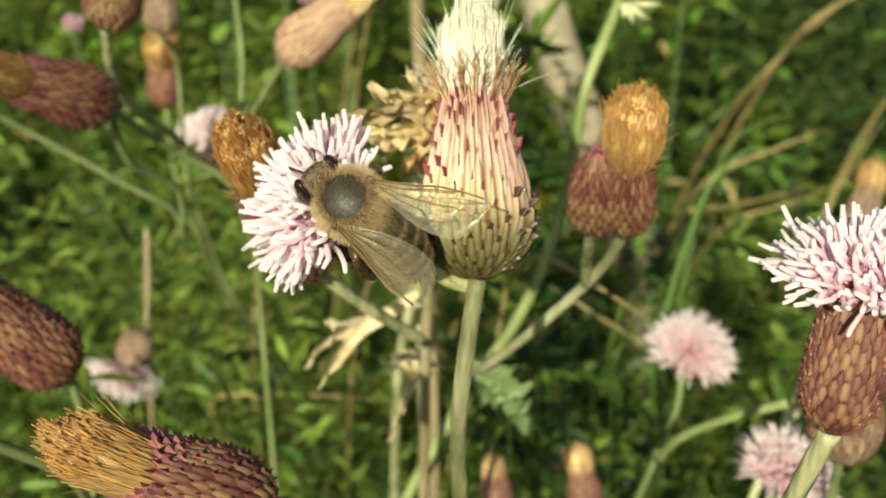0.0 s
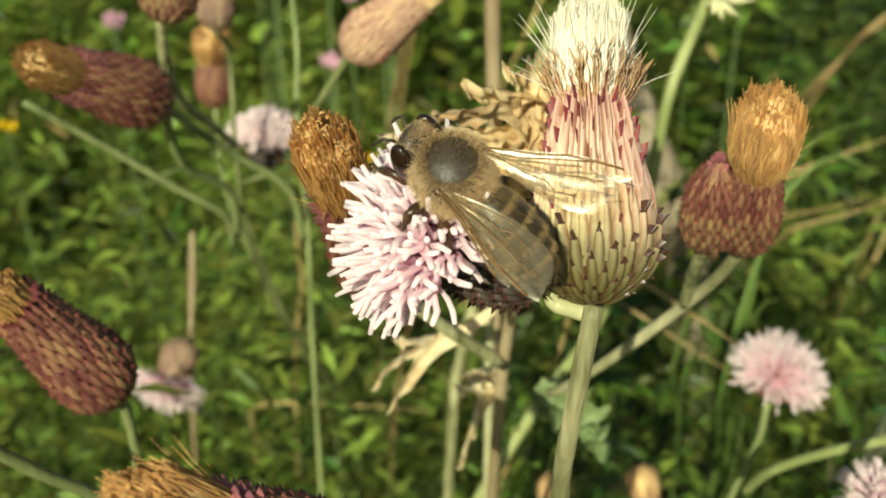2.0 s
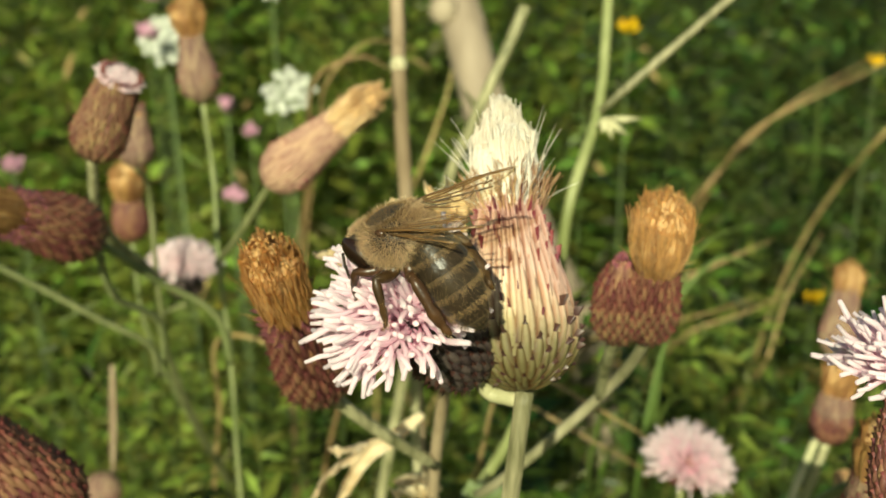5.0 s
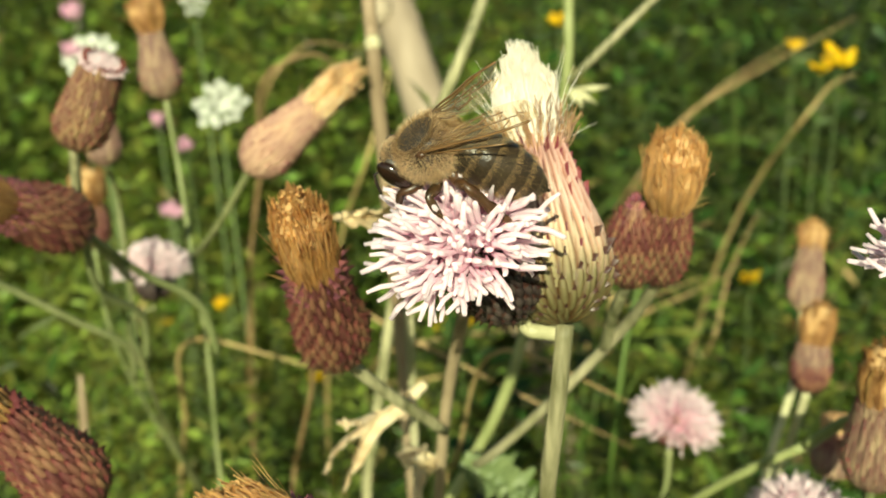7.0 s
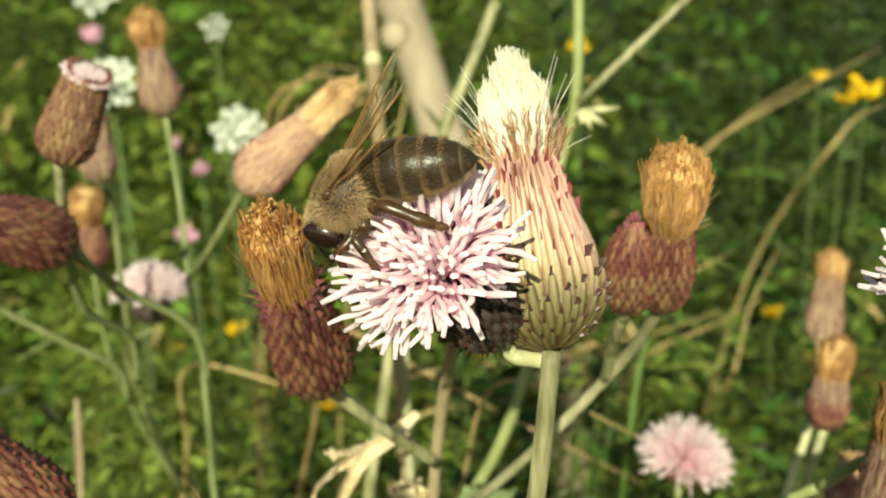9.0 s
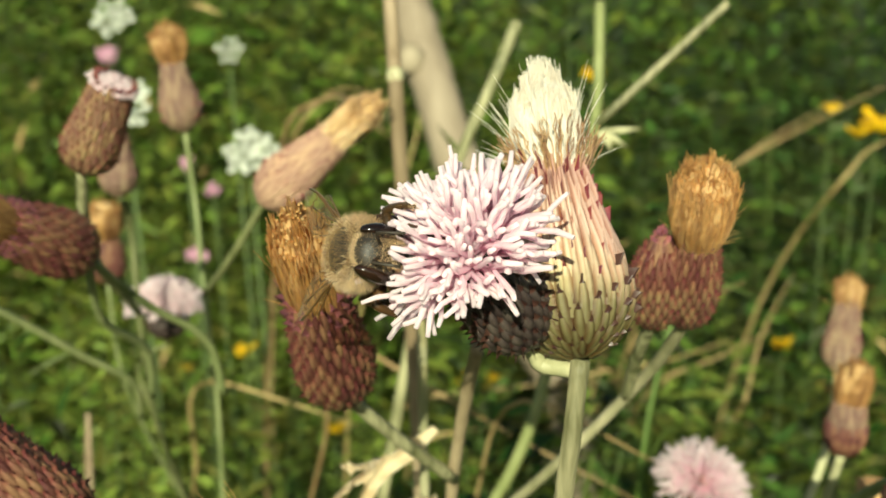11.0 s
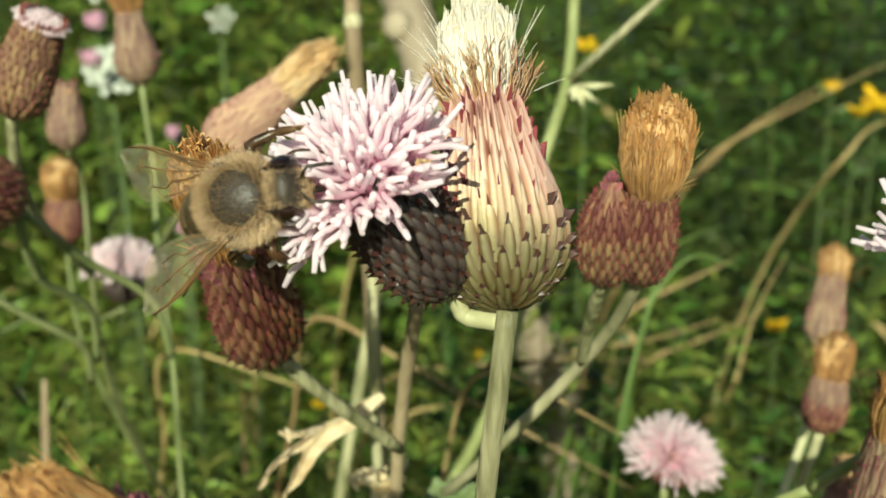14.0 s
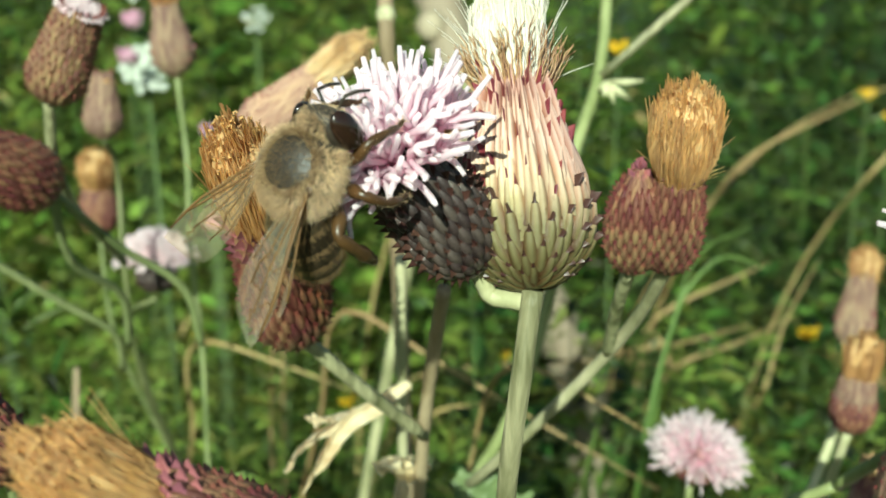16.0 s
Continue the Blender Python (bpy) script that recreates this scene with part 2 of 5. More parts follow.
M_CLOVER = material("petal_clover", (0.55, 0.25, 0.38), (0.72, 0.45, 0.55), 200, 0.5, 0.0, 0.3, vary=0.2, island=True)
M_SOIL = material("meadow_soil", (0.012, 0.022, 0.006), (0.035, 0.05, 0.014), 30, 0.9, 0.6, vary=0)
M_CHITIN = material("bee_chitin", (0.016, 0.012, 0.009), (0.048, 0.036, 0.025), 2500, 0.50, 0.3, vary=0, spec=0.4)
M_BAND = material("bee_band", (0.011, 0.008, 0.005), (0.034, 0.023, 0.013), 1800, 0.34, 0.3, vary=0.15, spec=0.3, along=((0.12, 0.085, 0.05), 2, 0.70, 1.0))
M_LEG = material("bee_leg", (0.022, 0.012, 0.006), (0.075, 0.036, 0.014), 900, 0.35, 0.2, vary=0.2)
M_FUR = material("bee_fur", (0.58, 0.395, 0.22), (0.90, 0.72, 0.49), 500, 0.6, 0.0, 0.45, vary=0.3, island=True)
M_FURMID = material("bee_fur_brown", (0.24, 0.145, 0.065), (0.46, 0.30, 0.145), 500, 0.6, 0.0, 0.35, vary=0.3, island=True)
M_FURDARK = material("bee_fur_dark", (0.08, 0.05, 0.025), (0.22, 0.145, 0.075), 500, 0.6, 0.0, 0.3, vary=0.3, island=True)
M_EYE = material("bee_eye", (0.008, 0.004, 0.003), (0.022, 0.010, 0.006), 900, 0.12, 0.0, vary=0, spec=0.6)
M_WING = material("bee_wing", (0.70, 0.53, 0.30), (0.93, 0.83, 0.62), 300, 0.42, 0.22, vary=0, spec=0.15, cover=0.08)
M_VEIN = material("bee_vein", (0.10, 0.05, 0.02), (0.20, 0.11, 0.04), 500, 0.35, vary=0)


# ---- mesh tools ----
class Geo:
    """Collects vertices and faces of one mesh."""
    def __init__(self):
        self.v, self.f, self.m = [], [], []

    def grid(self, rows, mat=0, closed=False):
        k, w, start = len(rows), len(rows[0]), len(self.v)
        for r in rows:
            self.v.extend(tuple(p) for p in r)
        for i in range(k - 1):
            for j in range(w if closed else w - 1):
                a, b = start + i * w + j, start + i * w + (j + 1) % w
                self.f.append((a, b, b + w, a + w))
                self.m.append(mat)
        return start

    def tube(self, pts, radii, sides=6, mat=0, rib=0.0, cap=True):
        pts = [Vector(p) for p in pts]
        n, rows, side = len(pts), [], None
        for i, p in enumerate(pts):
            t = (pts[min(i + 1, n - 1)] - pts[max(i - 1, 0)]).normalized()
            if side is None:
                side = t.orthogonal().normalized()
            side = (side - t * side.dot(t)).normalized()
            other = t.cross(side)
            r = radii[i] if isinstance(radii, (list, tuple)) else radii
            rows.append([p + (side * math.cos(a) + other * math.sin(a)) * r * (1 + rib * (j % 2)) for j in range(sides) for a in (2 * math.pi * j / sides,)])
        start = self.grid(rows, mat, True)
        if cap:
            for ring in (0, n - 1):
                loop = [start + ring * sides + j for j in range(sides)]
                self.f.append(tuple(loop if ring else loop[::-1]))
                self.m.append(mat)

    def lathe(self, profile, sides=20, mat=0, wob=0.0, axis="z"):
        rows = []
        for z, r in profile:
            row = []
            for j in range(sides):
                a = 2 * math.pi * j / sides
                q = r * (1 + wob * random.uniform(-1, 1))
                row.append((q * math.cos(a), q * math.sin(a), z))
            rows.append(row)
        self.grid(rows, mat, True)

    def ball(self, centre, radii, turn=None, mat=0, sides=16, rings=10):
        rows = []
        for i in range(rings + 1):
            b = math.pi * (i / rings - 0.5) * 0.998
            row = []
            for j in range(sides):
                a = 2 * math.pi * j / sides
                p = Vector((radii[0] * math.cos(b) * math.cos(a), radii[1] * math.cos(b) * math.sin(a), radii[2] * math.sin(b)))
                row.append(Vector(centre) + (turn @ p if turn else p))
            rows.append(row)
        self.grid(rows, mat, True)

    def mesh(self, name, mats, smooth=True):
        me = bpy.data.meshes.new(name)
        me.from_pydata([tuple(p) for p in self.v], [], self.f)
        for mat in mats:
            me.materials.append(mat)
        me.polygons.foreach_set("material_index", self.m)
        me.polygons.foreach_set("use_smooth", [smooth] * len(self.f))
        me.update()
        return me


def part(name, data, parent=None, at=None, label=""):
    ob = new(name, data)
    if parent is not None:
        ob.parent = parent
    if at is not None:
        ob.matrix_basis = at
    return tagged(ob, label)


def smooth_line(pts, steps=6):
    """A smooth line through the points, whose bends keep to the nearer neighbours."""
    p = [Vector(q) for q in pts]
    p = [p[0] * 2 - p[1]] + p + [p[-1] * 2 - p[-2]]
    gap = [max((p[i + 1] - p[i]).length, 1e-7) for i in range(len(p) - 1)]
    way = [None] + [((p[i] - p[i - 1]) / gap[i - 1] * gap[i] + (p[i + 1] - p[i]) / gap[i] * gap[i - 1]) / (gap[i - 1] + gap[i]) for i in range(1, len(p) - 1)]
    out = []
    for i in range(1, len(p) - 2):
        m0, m1 = way[i] * gap[i], way[i + 1] * gap[i]
        for s in range(steps):
            t = s / steps
            out.append(p[i] * (2 * t ** 3 - 3 * t * t + 1) + m0 * (t ** 3 - 2 * t * t + t) + p[i + 1] * (3 * t * t - 2 * t ** 3) + m1 * (t ** 3 - t * t))
    return out + [p[-2]]


def stem(parent, pts, r0, r1, mat, name="stem", origin=(0, 0, 0), sides=10, label="", nodes=()):
    line = [q - Vector(origin) for q in smooth_line(pts)]
    n = len(line)
    reach = [sum((line[j + 1] - line[j]).length for j in range(i)) for i in range(n)]
    radii = [r0 + (r1 - r0) * min(1, d / 0.5) for d in reach]
    radii = [r * random.uniform(0.97, 1.04) * (0.78 if mat is M_STEMDIM else 1) for r in radii]
    for i, k in nodes:
        radii[min(i, n - 1)] *= k
    g = Geo()
    g.tube(line, radii, sides, rib=0.07)
    return part(name, g.mesh(name, [mat]), parent, label=label)


def to_ground(p, lean=(0, 0)):
    """Points that carry a stem from p down to the soil."""
    x, y, z = p
    return [p, (x + lean[0] * 0.4, y + lean[1] * 0.4, z * 0.6), (x + lean[0], y + lean[1], -0.01)]


def axis_pose(base, tip, spin=0.0):
    z = (Vector(tip) - Vector(base)).normalized()
    return Matrix.Translation(base) @ z.to_track_quat("Z", "Y").to_matrix().to_4x4() @ Matrix.Rotation(spin, 4, "Z")


# ---- thistle heads ----
def bract_mesh(name, body, tip_mat, spine=0.10, lift=0.085, strap=False):
    """One scale, one unit long, y along it, z outward; its spine is the second material."""
    ys = [0.0, 0.22, 0.48, 0.72, 0.90, 0.96, 1.0 + spine]
    ws = [0.50, 0.50, 0.50, 0.47, 0.36, 0.13, 0.006] if strap else [0.46, 0.50, 0.49, 0.42, 0.26, 0.10, 0.006]
    zs = [0.0, 0.6, 1.0, 1.0, 0.9, 1.0, 1.0 + spine * 5]
    rows = []
    for y, w, z in zip(ys, ws, zs):
        rows.append([(-w, y, z * lift * 0.15), (-w * 0.55, y, z * lift * 0.75), (0, y, z * lift), (w * 0.55, y, z * lift * 0.75), (w, y, z * lift * 0.15)])
    g = Geo()
    cut = 5 if strap else 4
    g.grid(rows[:cut + 1], 0)
    g.grid(rows[cut:], 1)
    return g.mesh(name, [body, tip_mat])


BRACTS = {
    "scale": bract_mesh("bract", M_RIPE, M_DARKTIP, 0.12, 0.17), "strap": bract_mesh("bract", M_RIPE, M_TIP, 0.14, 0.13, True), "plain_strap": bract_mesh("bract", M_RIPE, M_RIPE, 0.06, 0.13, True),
    "red": bract_mesh("bract", M_RED, M_REDTIP, 0.10, 0.20), "rosy": bract_mesh("bract", M_RED, M_TIPROSE, 0.20, 0.20), "redgreen": bract_mesh("bract", M_REDGREEN, M_REDTIP, 0.10, 0.20), "dark": bract_mesh("bract", M_DARK, M_DARKTIP, 0.22, 0.24), "straw": bract_mesh("bract", M_STRAWBRACT, M_TIP, 0.05, 0.14, True), "tan": bract_mesh("bract", M_TAN, M_TIP, 0.05, 0.12, True),
}
TALL = [(0, 0.15), (0.03, 0.40), (0.07, 0.62), (0.13, 0.83), (0.20, 0.95), (0.27, 1.0), (0.34, 0.985), (0.42, 0.92), (0.58, 0.75), (0.75, 0.575), (0.9, 0.46), (1.0, 0.42)]
BARREL = [(0, 0.16), (0.04, 0.44), (0.10, 0.70), (0.18, 0.90), (0.30, 1.0), (0.50, 1.0), (0.68, 0.92), (0.85, 0.78), (1.0, 0.66)]
CLOSED = [(0, 0.16), (0.04, 0.44), (0.10, 0.70), (0.18, 0.90), (0.30, 1.0), (0.50, 1.0), (0.70, 0.90), (0.85, 0.68), (0.95, 0.4), (1.0, 0.12)]
SLIM = [(0, 0.18), (0.05, 0.50), (0.10, 0.74), (0.17, 0.93), (0.28, 1.0), (0.45, 0.95), (0.65, 0.80), (0.85, 0.66), (1.0, 0.58)]


def profile_at(profile, s):
    for (z0, r0), (z1, r1) in zip(profile, profile[1:]):
        if z0 <= s <= z1:
            w = (s - z0) / (z1 - z0)
            return r0 + (r1 - r0) * w, (r1 - r0) / (z1 - z0)
    return profile[-1][1], 0.0


def involucre(parent, name, at, length, radius, profile, scales, label="", core_mat=M_CORE):
    """The scaly cup of a head: a core under overlapping bracts of (height share, turn, kind, length, width)."""
    g = Geo()
    g.lathe([(0.00006, 0.00005)] + [(z * length + 0.0001, r * radius * 0.84) for z, r in profile] + [(length * 0.96, 0.0005)], 24, wob=0.01)
    core = part(name, g.mesh(name, [core_mat]), parent, at, label)
    for s, a, kind, bl, bw in scales:
        r = profile_at(profile, s)[0]
        a += random.uniform(-0.05, 0.05)
        out = Vector((math.cos(a), math.sin(a), 0))
        over = min(s + bl / length, 1.0)
        up = (out * (profile_at(profile, over)[0] - r) * radius + Vector((0, 0, (over - s) * length + 1e-6))).normalized()
        nrm = (out - up * out.dot(up)).normalized()
        up = (up + nrm * random.uniform(0.0, 0.045)).normalized()
        nrm = (nrm - up * nrm.dot(up)).normalized()
        pos = out * r * radius * 0.95 + Vector((0, 0, s * length))
        l = bl * random.uniform(0.92, 1.08)
        m = Matrix((up.cross(nrm) * bw, up * l, nrm * l)).transposed().to_4x4()
        m.translation = pos
        part("bract", BRACTS[kind], core, m)
    return core


def even_rows(n, count, kinds, length, bl, bw, top=0.86):
    """n rows of bracts up a cup, their kinds from the list."""
    out = []
    for i in range(n):
        kind = kinds[min(int(i / n * len(kinds)), len(kinds) - 1)]
        long, slim = (1.5, 0.8) if kind in ("tan", "straw") else (1.0, 1.0)
        for j in range(count):
            out.append((0.01 + top * i / (n - 1), 2 * math.pi * (j + 0.5 * (i % 2)) / count, kind, bl * long * length * (0.85 + 0.3 * i / n), bw * slim))
    return out


def tuft(parent, name, z0, r0, z1, r1, count, thick, mat, flare=0.0, core=True, dome=0.25, lean=(0, 0), strays=0, stray_mat=None, fuzz=0.10, closing=0.0, lock=5, curls=0, crimp=0.0, label=""):
    """A pappus brush from height z0 to z1 of a head, of many bristles round a soft core."""
    g = Geo()
    if core:
        tall = z1 - z0
        prof = [(z0, r0 * 0.98), (z0 + tall * 0.2, r0 * 0.56 + r1 * 0.44), (z0 + tall * 0.42, r1 * 1.02), (z0 + tall * 0.56, r1 * (1.04 - closing * 0.1))]
        prof += [(z0 + tall * 0.92 * (1 - dome * q * q), r1 * q * (1 - closing * 0.75)) for q in (0.97, 0.9, 0.75, 0.55, 0.3, 0.03)]
        rows = []
        for z, r in prof:
            s = (z - z0) / (z1 - z0)
            rows.append([(r * math.cos(a) * q + lean[0] * s * s, r * math.sin(a) * q + lean[1] * s * s, z) for j in range(40) for a, q in ((2 * math.pi * j / 40, random.uniform(0.92, 1.0)),)])
        g.grid(rows, 2, True)
    locks = []
    for _ in range(max(10, count // lock)):
        a, q = random.uniform(0, 2 * math.pi), math.sqrt(random.uniform(0.0, 1.1) if random.random() < 0.5 else random.uniform(0.86, 1.14))
        locks.append((a, q, random.uniform(1 - fuzz, 1 + fuzz * 0.6), Vector((random.gauss(0, 1), random.gauss(0, 1), 0)) * r1 * 0.11, random.uniform(0.5, 1.0)))
    for k in range(count):
        a, q, tall, bend, out = locks[k % len(locks)]
        a, q = a + random.gauss(0, 0.09), q * random.uniform(0.93, 1.03)
        d = Vector((math.cos(a), math.sin(a), 0))
        tip = (z1 - z0) * (1 - dome * q * q) * tall * random.uniform(0.93, 1.04)
        line, fray = [], Vector((random.gauss(0, 1), random.gauss(0, 1), random.gauss(0, 0.4))) * r1 * 0.06
        turn, steps = random.uniform(0, 6.3), 8 if crimp else 6
        for i in range(steps):
            s = i / (steps - 1)
            rr = (r0 + (r1 - r0) * math.sin(min(s * 1.5, 1) * math.pi / 2)) * q * (1 - closing * max(0, s - 0.5) ** 2 * 4)
            line.append(d * (rr + flare * r1 * s * s * out) + bend * s ** 3 + fray * s ** 6 + Vector((-d.y, d.x, 0)) * r1 * crimp * math.sin(turn + s * 15) * s + Vector((lean[0] * s * s, lean[1] * s * s, z0 + tip * s)))
        g.tube(line, [thick] * (steps - 1) + [thick * 0.7], 3, cap=False)
    for _ in range(curls):
        a, q = random.uniform(0, 2 * math.pi), math.sqrt(random.uniform(0, 1.05))
        p = Vector((math.cos(a) * r1 * q * (1 - closing), math.sin(a) * r1 * q * (1 - closing), z0 + (z1 - z0) * (1 - dome * q * q) * random.uniform(0.94, 1.03)))
        u, v = Vector((random.gauss(0, 1), random.gauss(0, 1), random.gauss(0, 0.6))).normalized(), Vector((random.gauss(0, 1), random.gauss(0, 1), random.gauss(0.6, 0.6))).normalized()
        size = r1 * random.uniform(0.04, 0.09)
        g.tube([p, p + u * size, p + u * size * 1.5 + v * size * 0.9, p + u * size * 0.9 + v * size * 1.6], thick * 0.9, 3, mat=1, cap=False)
    wisp = min(thick, 0.000036)
    for _ in range(strays):
        a = random.uniform(0, 2 * math.pi)
        d = Vector((math.cos(a), math.sin(a), 0))
        reach, rise = random.uniform(0.4, 1.0 if crimp > 0.02 else 2.0) * r1, random.uniform(0.2, 0.8) * (z1 - z0)
        line = [d * (r0 * 0.9 + reach * s ** 1.3) + Vector((0, 0, z0 + rise * s ** 0.8)) for s in (0, 0.35, 0.7, 1)]
        g.tube(line, [wisp * 0.9, wisp, wisp * 0.8, wisp * 0.35], 3, mat=1 if stray_mat else 0, cap=False)
    return part(name, g.mesh(name, [mat, stray_mat or mat, M_PAPPUSCORE if mat is M_PAPPUS else M_GOLDCORE]), parent, label=label)


def floret_mesh(length, thick, bend, side):
    g = Geo()
    line, n = [], 7
    for i in range(n):
        s = i / (n - 1)
        line.append((bend * length * s * s + 0.05 * length * math.sin(s * 8 + side * 4), side * 0.13 * length * math.sin(s * 5), length * s))
    g.tube(line, [thick * k for k in (0.55, 0.6, 0.75, 0.95, 1.1, 1.15, 0.85)], 6)
    return g.mesh("floret", [M_PINK])


FLORETS = [floret_mesh(1.0, 0.031 + 0.004 * (i % 3), b, sd) for i, (b, sd) in enumerate(((0.0, 0.4), (0.12, -0.5), (-0.12, 0.6), (0.22, 0.2), (-0.2, -0.3), (0.32, 0.8), (0.05, -0.9), (-0.3, 0.5)))]


def florets(core, z, mouth, count, reach, spread=1.6):
    """Tubular florets that burst from the mouth of a cup, each its own piece, over a soft bed of buds."""
    g = Geo()
    g.lathe([(z - 0.0006, mouth * 1.0), (z + reach * 0.10, mouth * 1.25), (z + reach * 0.25, mouth * 1.15), (z + reach * 0.36, mouth * 0.75), (z + reach * 0.40, mouth * 0.05)], 24, wob=0.06)
    part("bud_bed", g.mesh("bud_bed", [M_PALE]), core)
    for i in range(count):
        q = math.sqrt((i + 0.5) / count)
        a = i * 2.39996 + random.uniform(-0.2, 0.2)
        tilt = q ** 1.25 * spread * random.uniform(0.85, 1.1)
        m = Matrix.Translation((mouth * q * math.cos(a), mouth * q * math.sin(a), z - 0.0003)) @ Matrix.Rotation(a, 4, "Z") @ Matrix.Rotation(min(tilt, 2.25), 4, "Y") @ Matrix.Rotation(random.uniform(0, 6.3), 4, "Z")
        l = reach * random.uniform(0.70, 1.12) * (1.0 if q < 0.72 else random.uniform(0.92, 1.10))
        part("floret", random.choice(FLORETS), core, m @ Matrix.Diagonal((reach, reach, l, 1)))


def puff(parent, z, mouth, count, reach, thick, mat, spread=1.5, name="flower_tuft"):
    """A whole soft flower of joined florets, for heads that stand further off."""
    g = Geo()
    for i in range(count):
        q = math.sqrt((i + 0.5) / count)
        a = i * 2.39996 + random.uniform(-0.3, 0.3)
        tilt = min(q * spread * random.uniform(0.8, 1.15), 2.3)
        d = Vector((math.sin(tilt) * math.cos(a), math.sin(tilt) * math.sin(a), math.cos(tilt)))
        o = Vector((mouth * q * math.cos(a), mouth * q * math.sin(a), z - 0.0005))
        w = Vector((random.uniform(-1, 1), random.uniform(-1, 1), random.uniform(-1, 1))) * reach * 0.10
        l = reach * random.uniform(0.8, 1.12)
        g.tube([o, o + d * l * 0.4 + w * 0.3, o + d * l * 0.72 + w * 0.6], [thick * 0.7, thick, thick], 4)
        g.tube([o + d * l * 0.70 + w * 0.6, o + d * l * 0.86 + w * 0.8, o + d * l + w], [thick, thick * 1.1, thick * 0.7], 4, mat=1)
    return tagged(part(name, g.mesh(name, [mat, M_BLUSH]), parent), kind="stuff")


def plant(name, ground, label):
    ob = new(name)
    ob.location = ground
    return tagged(ob, label, "thistle", "creeping thistles")


def seed_head(pl, base, tip, radius, share, kinds, brush, rows=8, count=13, profile=BARREL, brush_r=0.85, strands=330, label="", name="seed_head", spin=0.0, bw=None, thick=None, waist=None):
    """A faded head: scaly cup for a share of its length, then a brush of pappus."""
    o = pl.location
    base, tip = Vector(base) - o, Vector(tip) - o
    total = (tip - base).length
    length = total * share
    core = involucre(pl, name, axis_pose(base, tip, spin), length, radius, profile, even_rows(rows + 3, count + 5, kinds, length, 0.22, bw or 2 * math.pi * radius / (count + 5) * 1.0), label)
    if brush:
        tuft(core, "pappus", length * 0.93, radius * (waist or 0.5), total, radius * brush_r, int(strands * (3.2 if strands > 250 else 2.0)), thick or radius * (0.024 if strands > 250 else 0.03), brush, dome=0.24, closing=0.12, fuzz=0.12, lock=4, curls=int(strands * 0.2), crimp=0.045 if strands > 250 else 0.0, strays=strands // 12, label="")
    return core


# ---- thistle with the visited flower ----
PLANT_A = (0.004, 0.115, 0.0)
thistle = plant("thistle_plant", PLANT_A, "creeping thistle with a ripe cream brush and a pink flower")
o = Vector(PLANT_A)
stem(thistle, [(0.0075, 0.0703, 0.5887), (0.0069, 0.0696, 0.5831), (0.0063, 0.0708, 0.5749), (0.0065, 0.0725, 0.5662)] + to_ground((0.006, 0.085, 0.52), (-0.002, 0.03))[1:], 0.00062, 0.0011, M_STEM, origin=o, label="ribbed grey-green main stem")
stem(thistle, [(0.0041, 0.0712, 0.5901), (0.0045, 0.0716, 0.5889), (0.0050, 0.0716, 0.5879), (0.0064, 0.0710, 0.5878), (0.0076, 0.0703, 0.5878)], 0.00055, 0.0006, M_STEMPALE, "flower_stalk", o, label="short pale green curved stalk")

# the ripe head: green scales below, long cream and rose straps above
base, tip = RIPE_FOOT - o, RIPE_TIP - o
total = (tip - base).length
cup = total * RIPE_SHARE
R_MAIN = 0.0042
scales = []
for i in range(290):
    s = 0.93 * (i / 290) ** 1.35
    kind = "scale" if s + random.uniform(-0.04, 0.04) < 0.17 else "strap" if random.random() < 0.58 else "plain_strap"
    long = cup * (0.12 + 0.28 * min(1, s / 0.35)) * (1.0 if s < 0.65 else 0.7)
    scales.append((s, i * 2.39996, kind, long, profile_at(TALL, min(s + long / cup * 0.6, 1))[0] * R_MAIN * 0.255))
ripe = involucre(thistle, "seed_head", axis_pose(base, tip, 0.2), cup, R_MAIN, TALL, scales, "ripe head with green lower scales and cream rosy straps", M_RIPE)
tuft(ripe, "pappus", cup * 0.97, R_MAIN * 0.40, total, R_MAIN * 0.56, 3600, 0.000046, M_PAPPUS, flare=0.03, dome=0.36, closing=0.24, lock=12, fuzz=0.15, crimp=0.012, strays=70, stray_mat=M_PAPPUS, label="cream white pappus brush with stray bristles")
tuft(ripe, "neck_fringe", cup * 0.95, R_MAIN * 0.47, cup + (total - cup) * 0.34, R_MAIN * 0.62, 190, 0.00005, M_BROWNED, flare=0.40, core=False, dome=0.1, fuzz=0.4, lock=2, crimp=0.06, label="browned rosy fringe at the neck")

# the flower that the bee works, which nods on its stalk
R_PINK = 0.0027
FLOWER_CUP = 0.0096
flower = involucre(thistle, "flower_head", Matrix.Identity(4), FLOWER_CUP, R_PINK, BARREL, even_rows(12, 19, ["dark"], FLOWER_CUP, 0.18, R_PINK * 0.34, 0.84), "pale pink open flower in a dark purple-brown scaly cup")
florets(flower, FLOWER_CUP, R_PINK * 0.60, 390, 0.0049, 1.6)

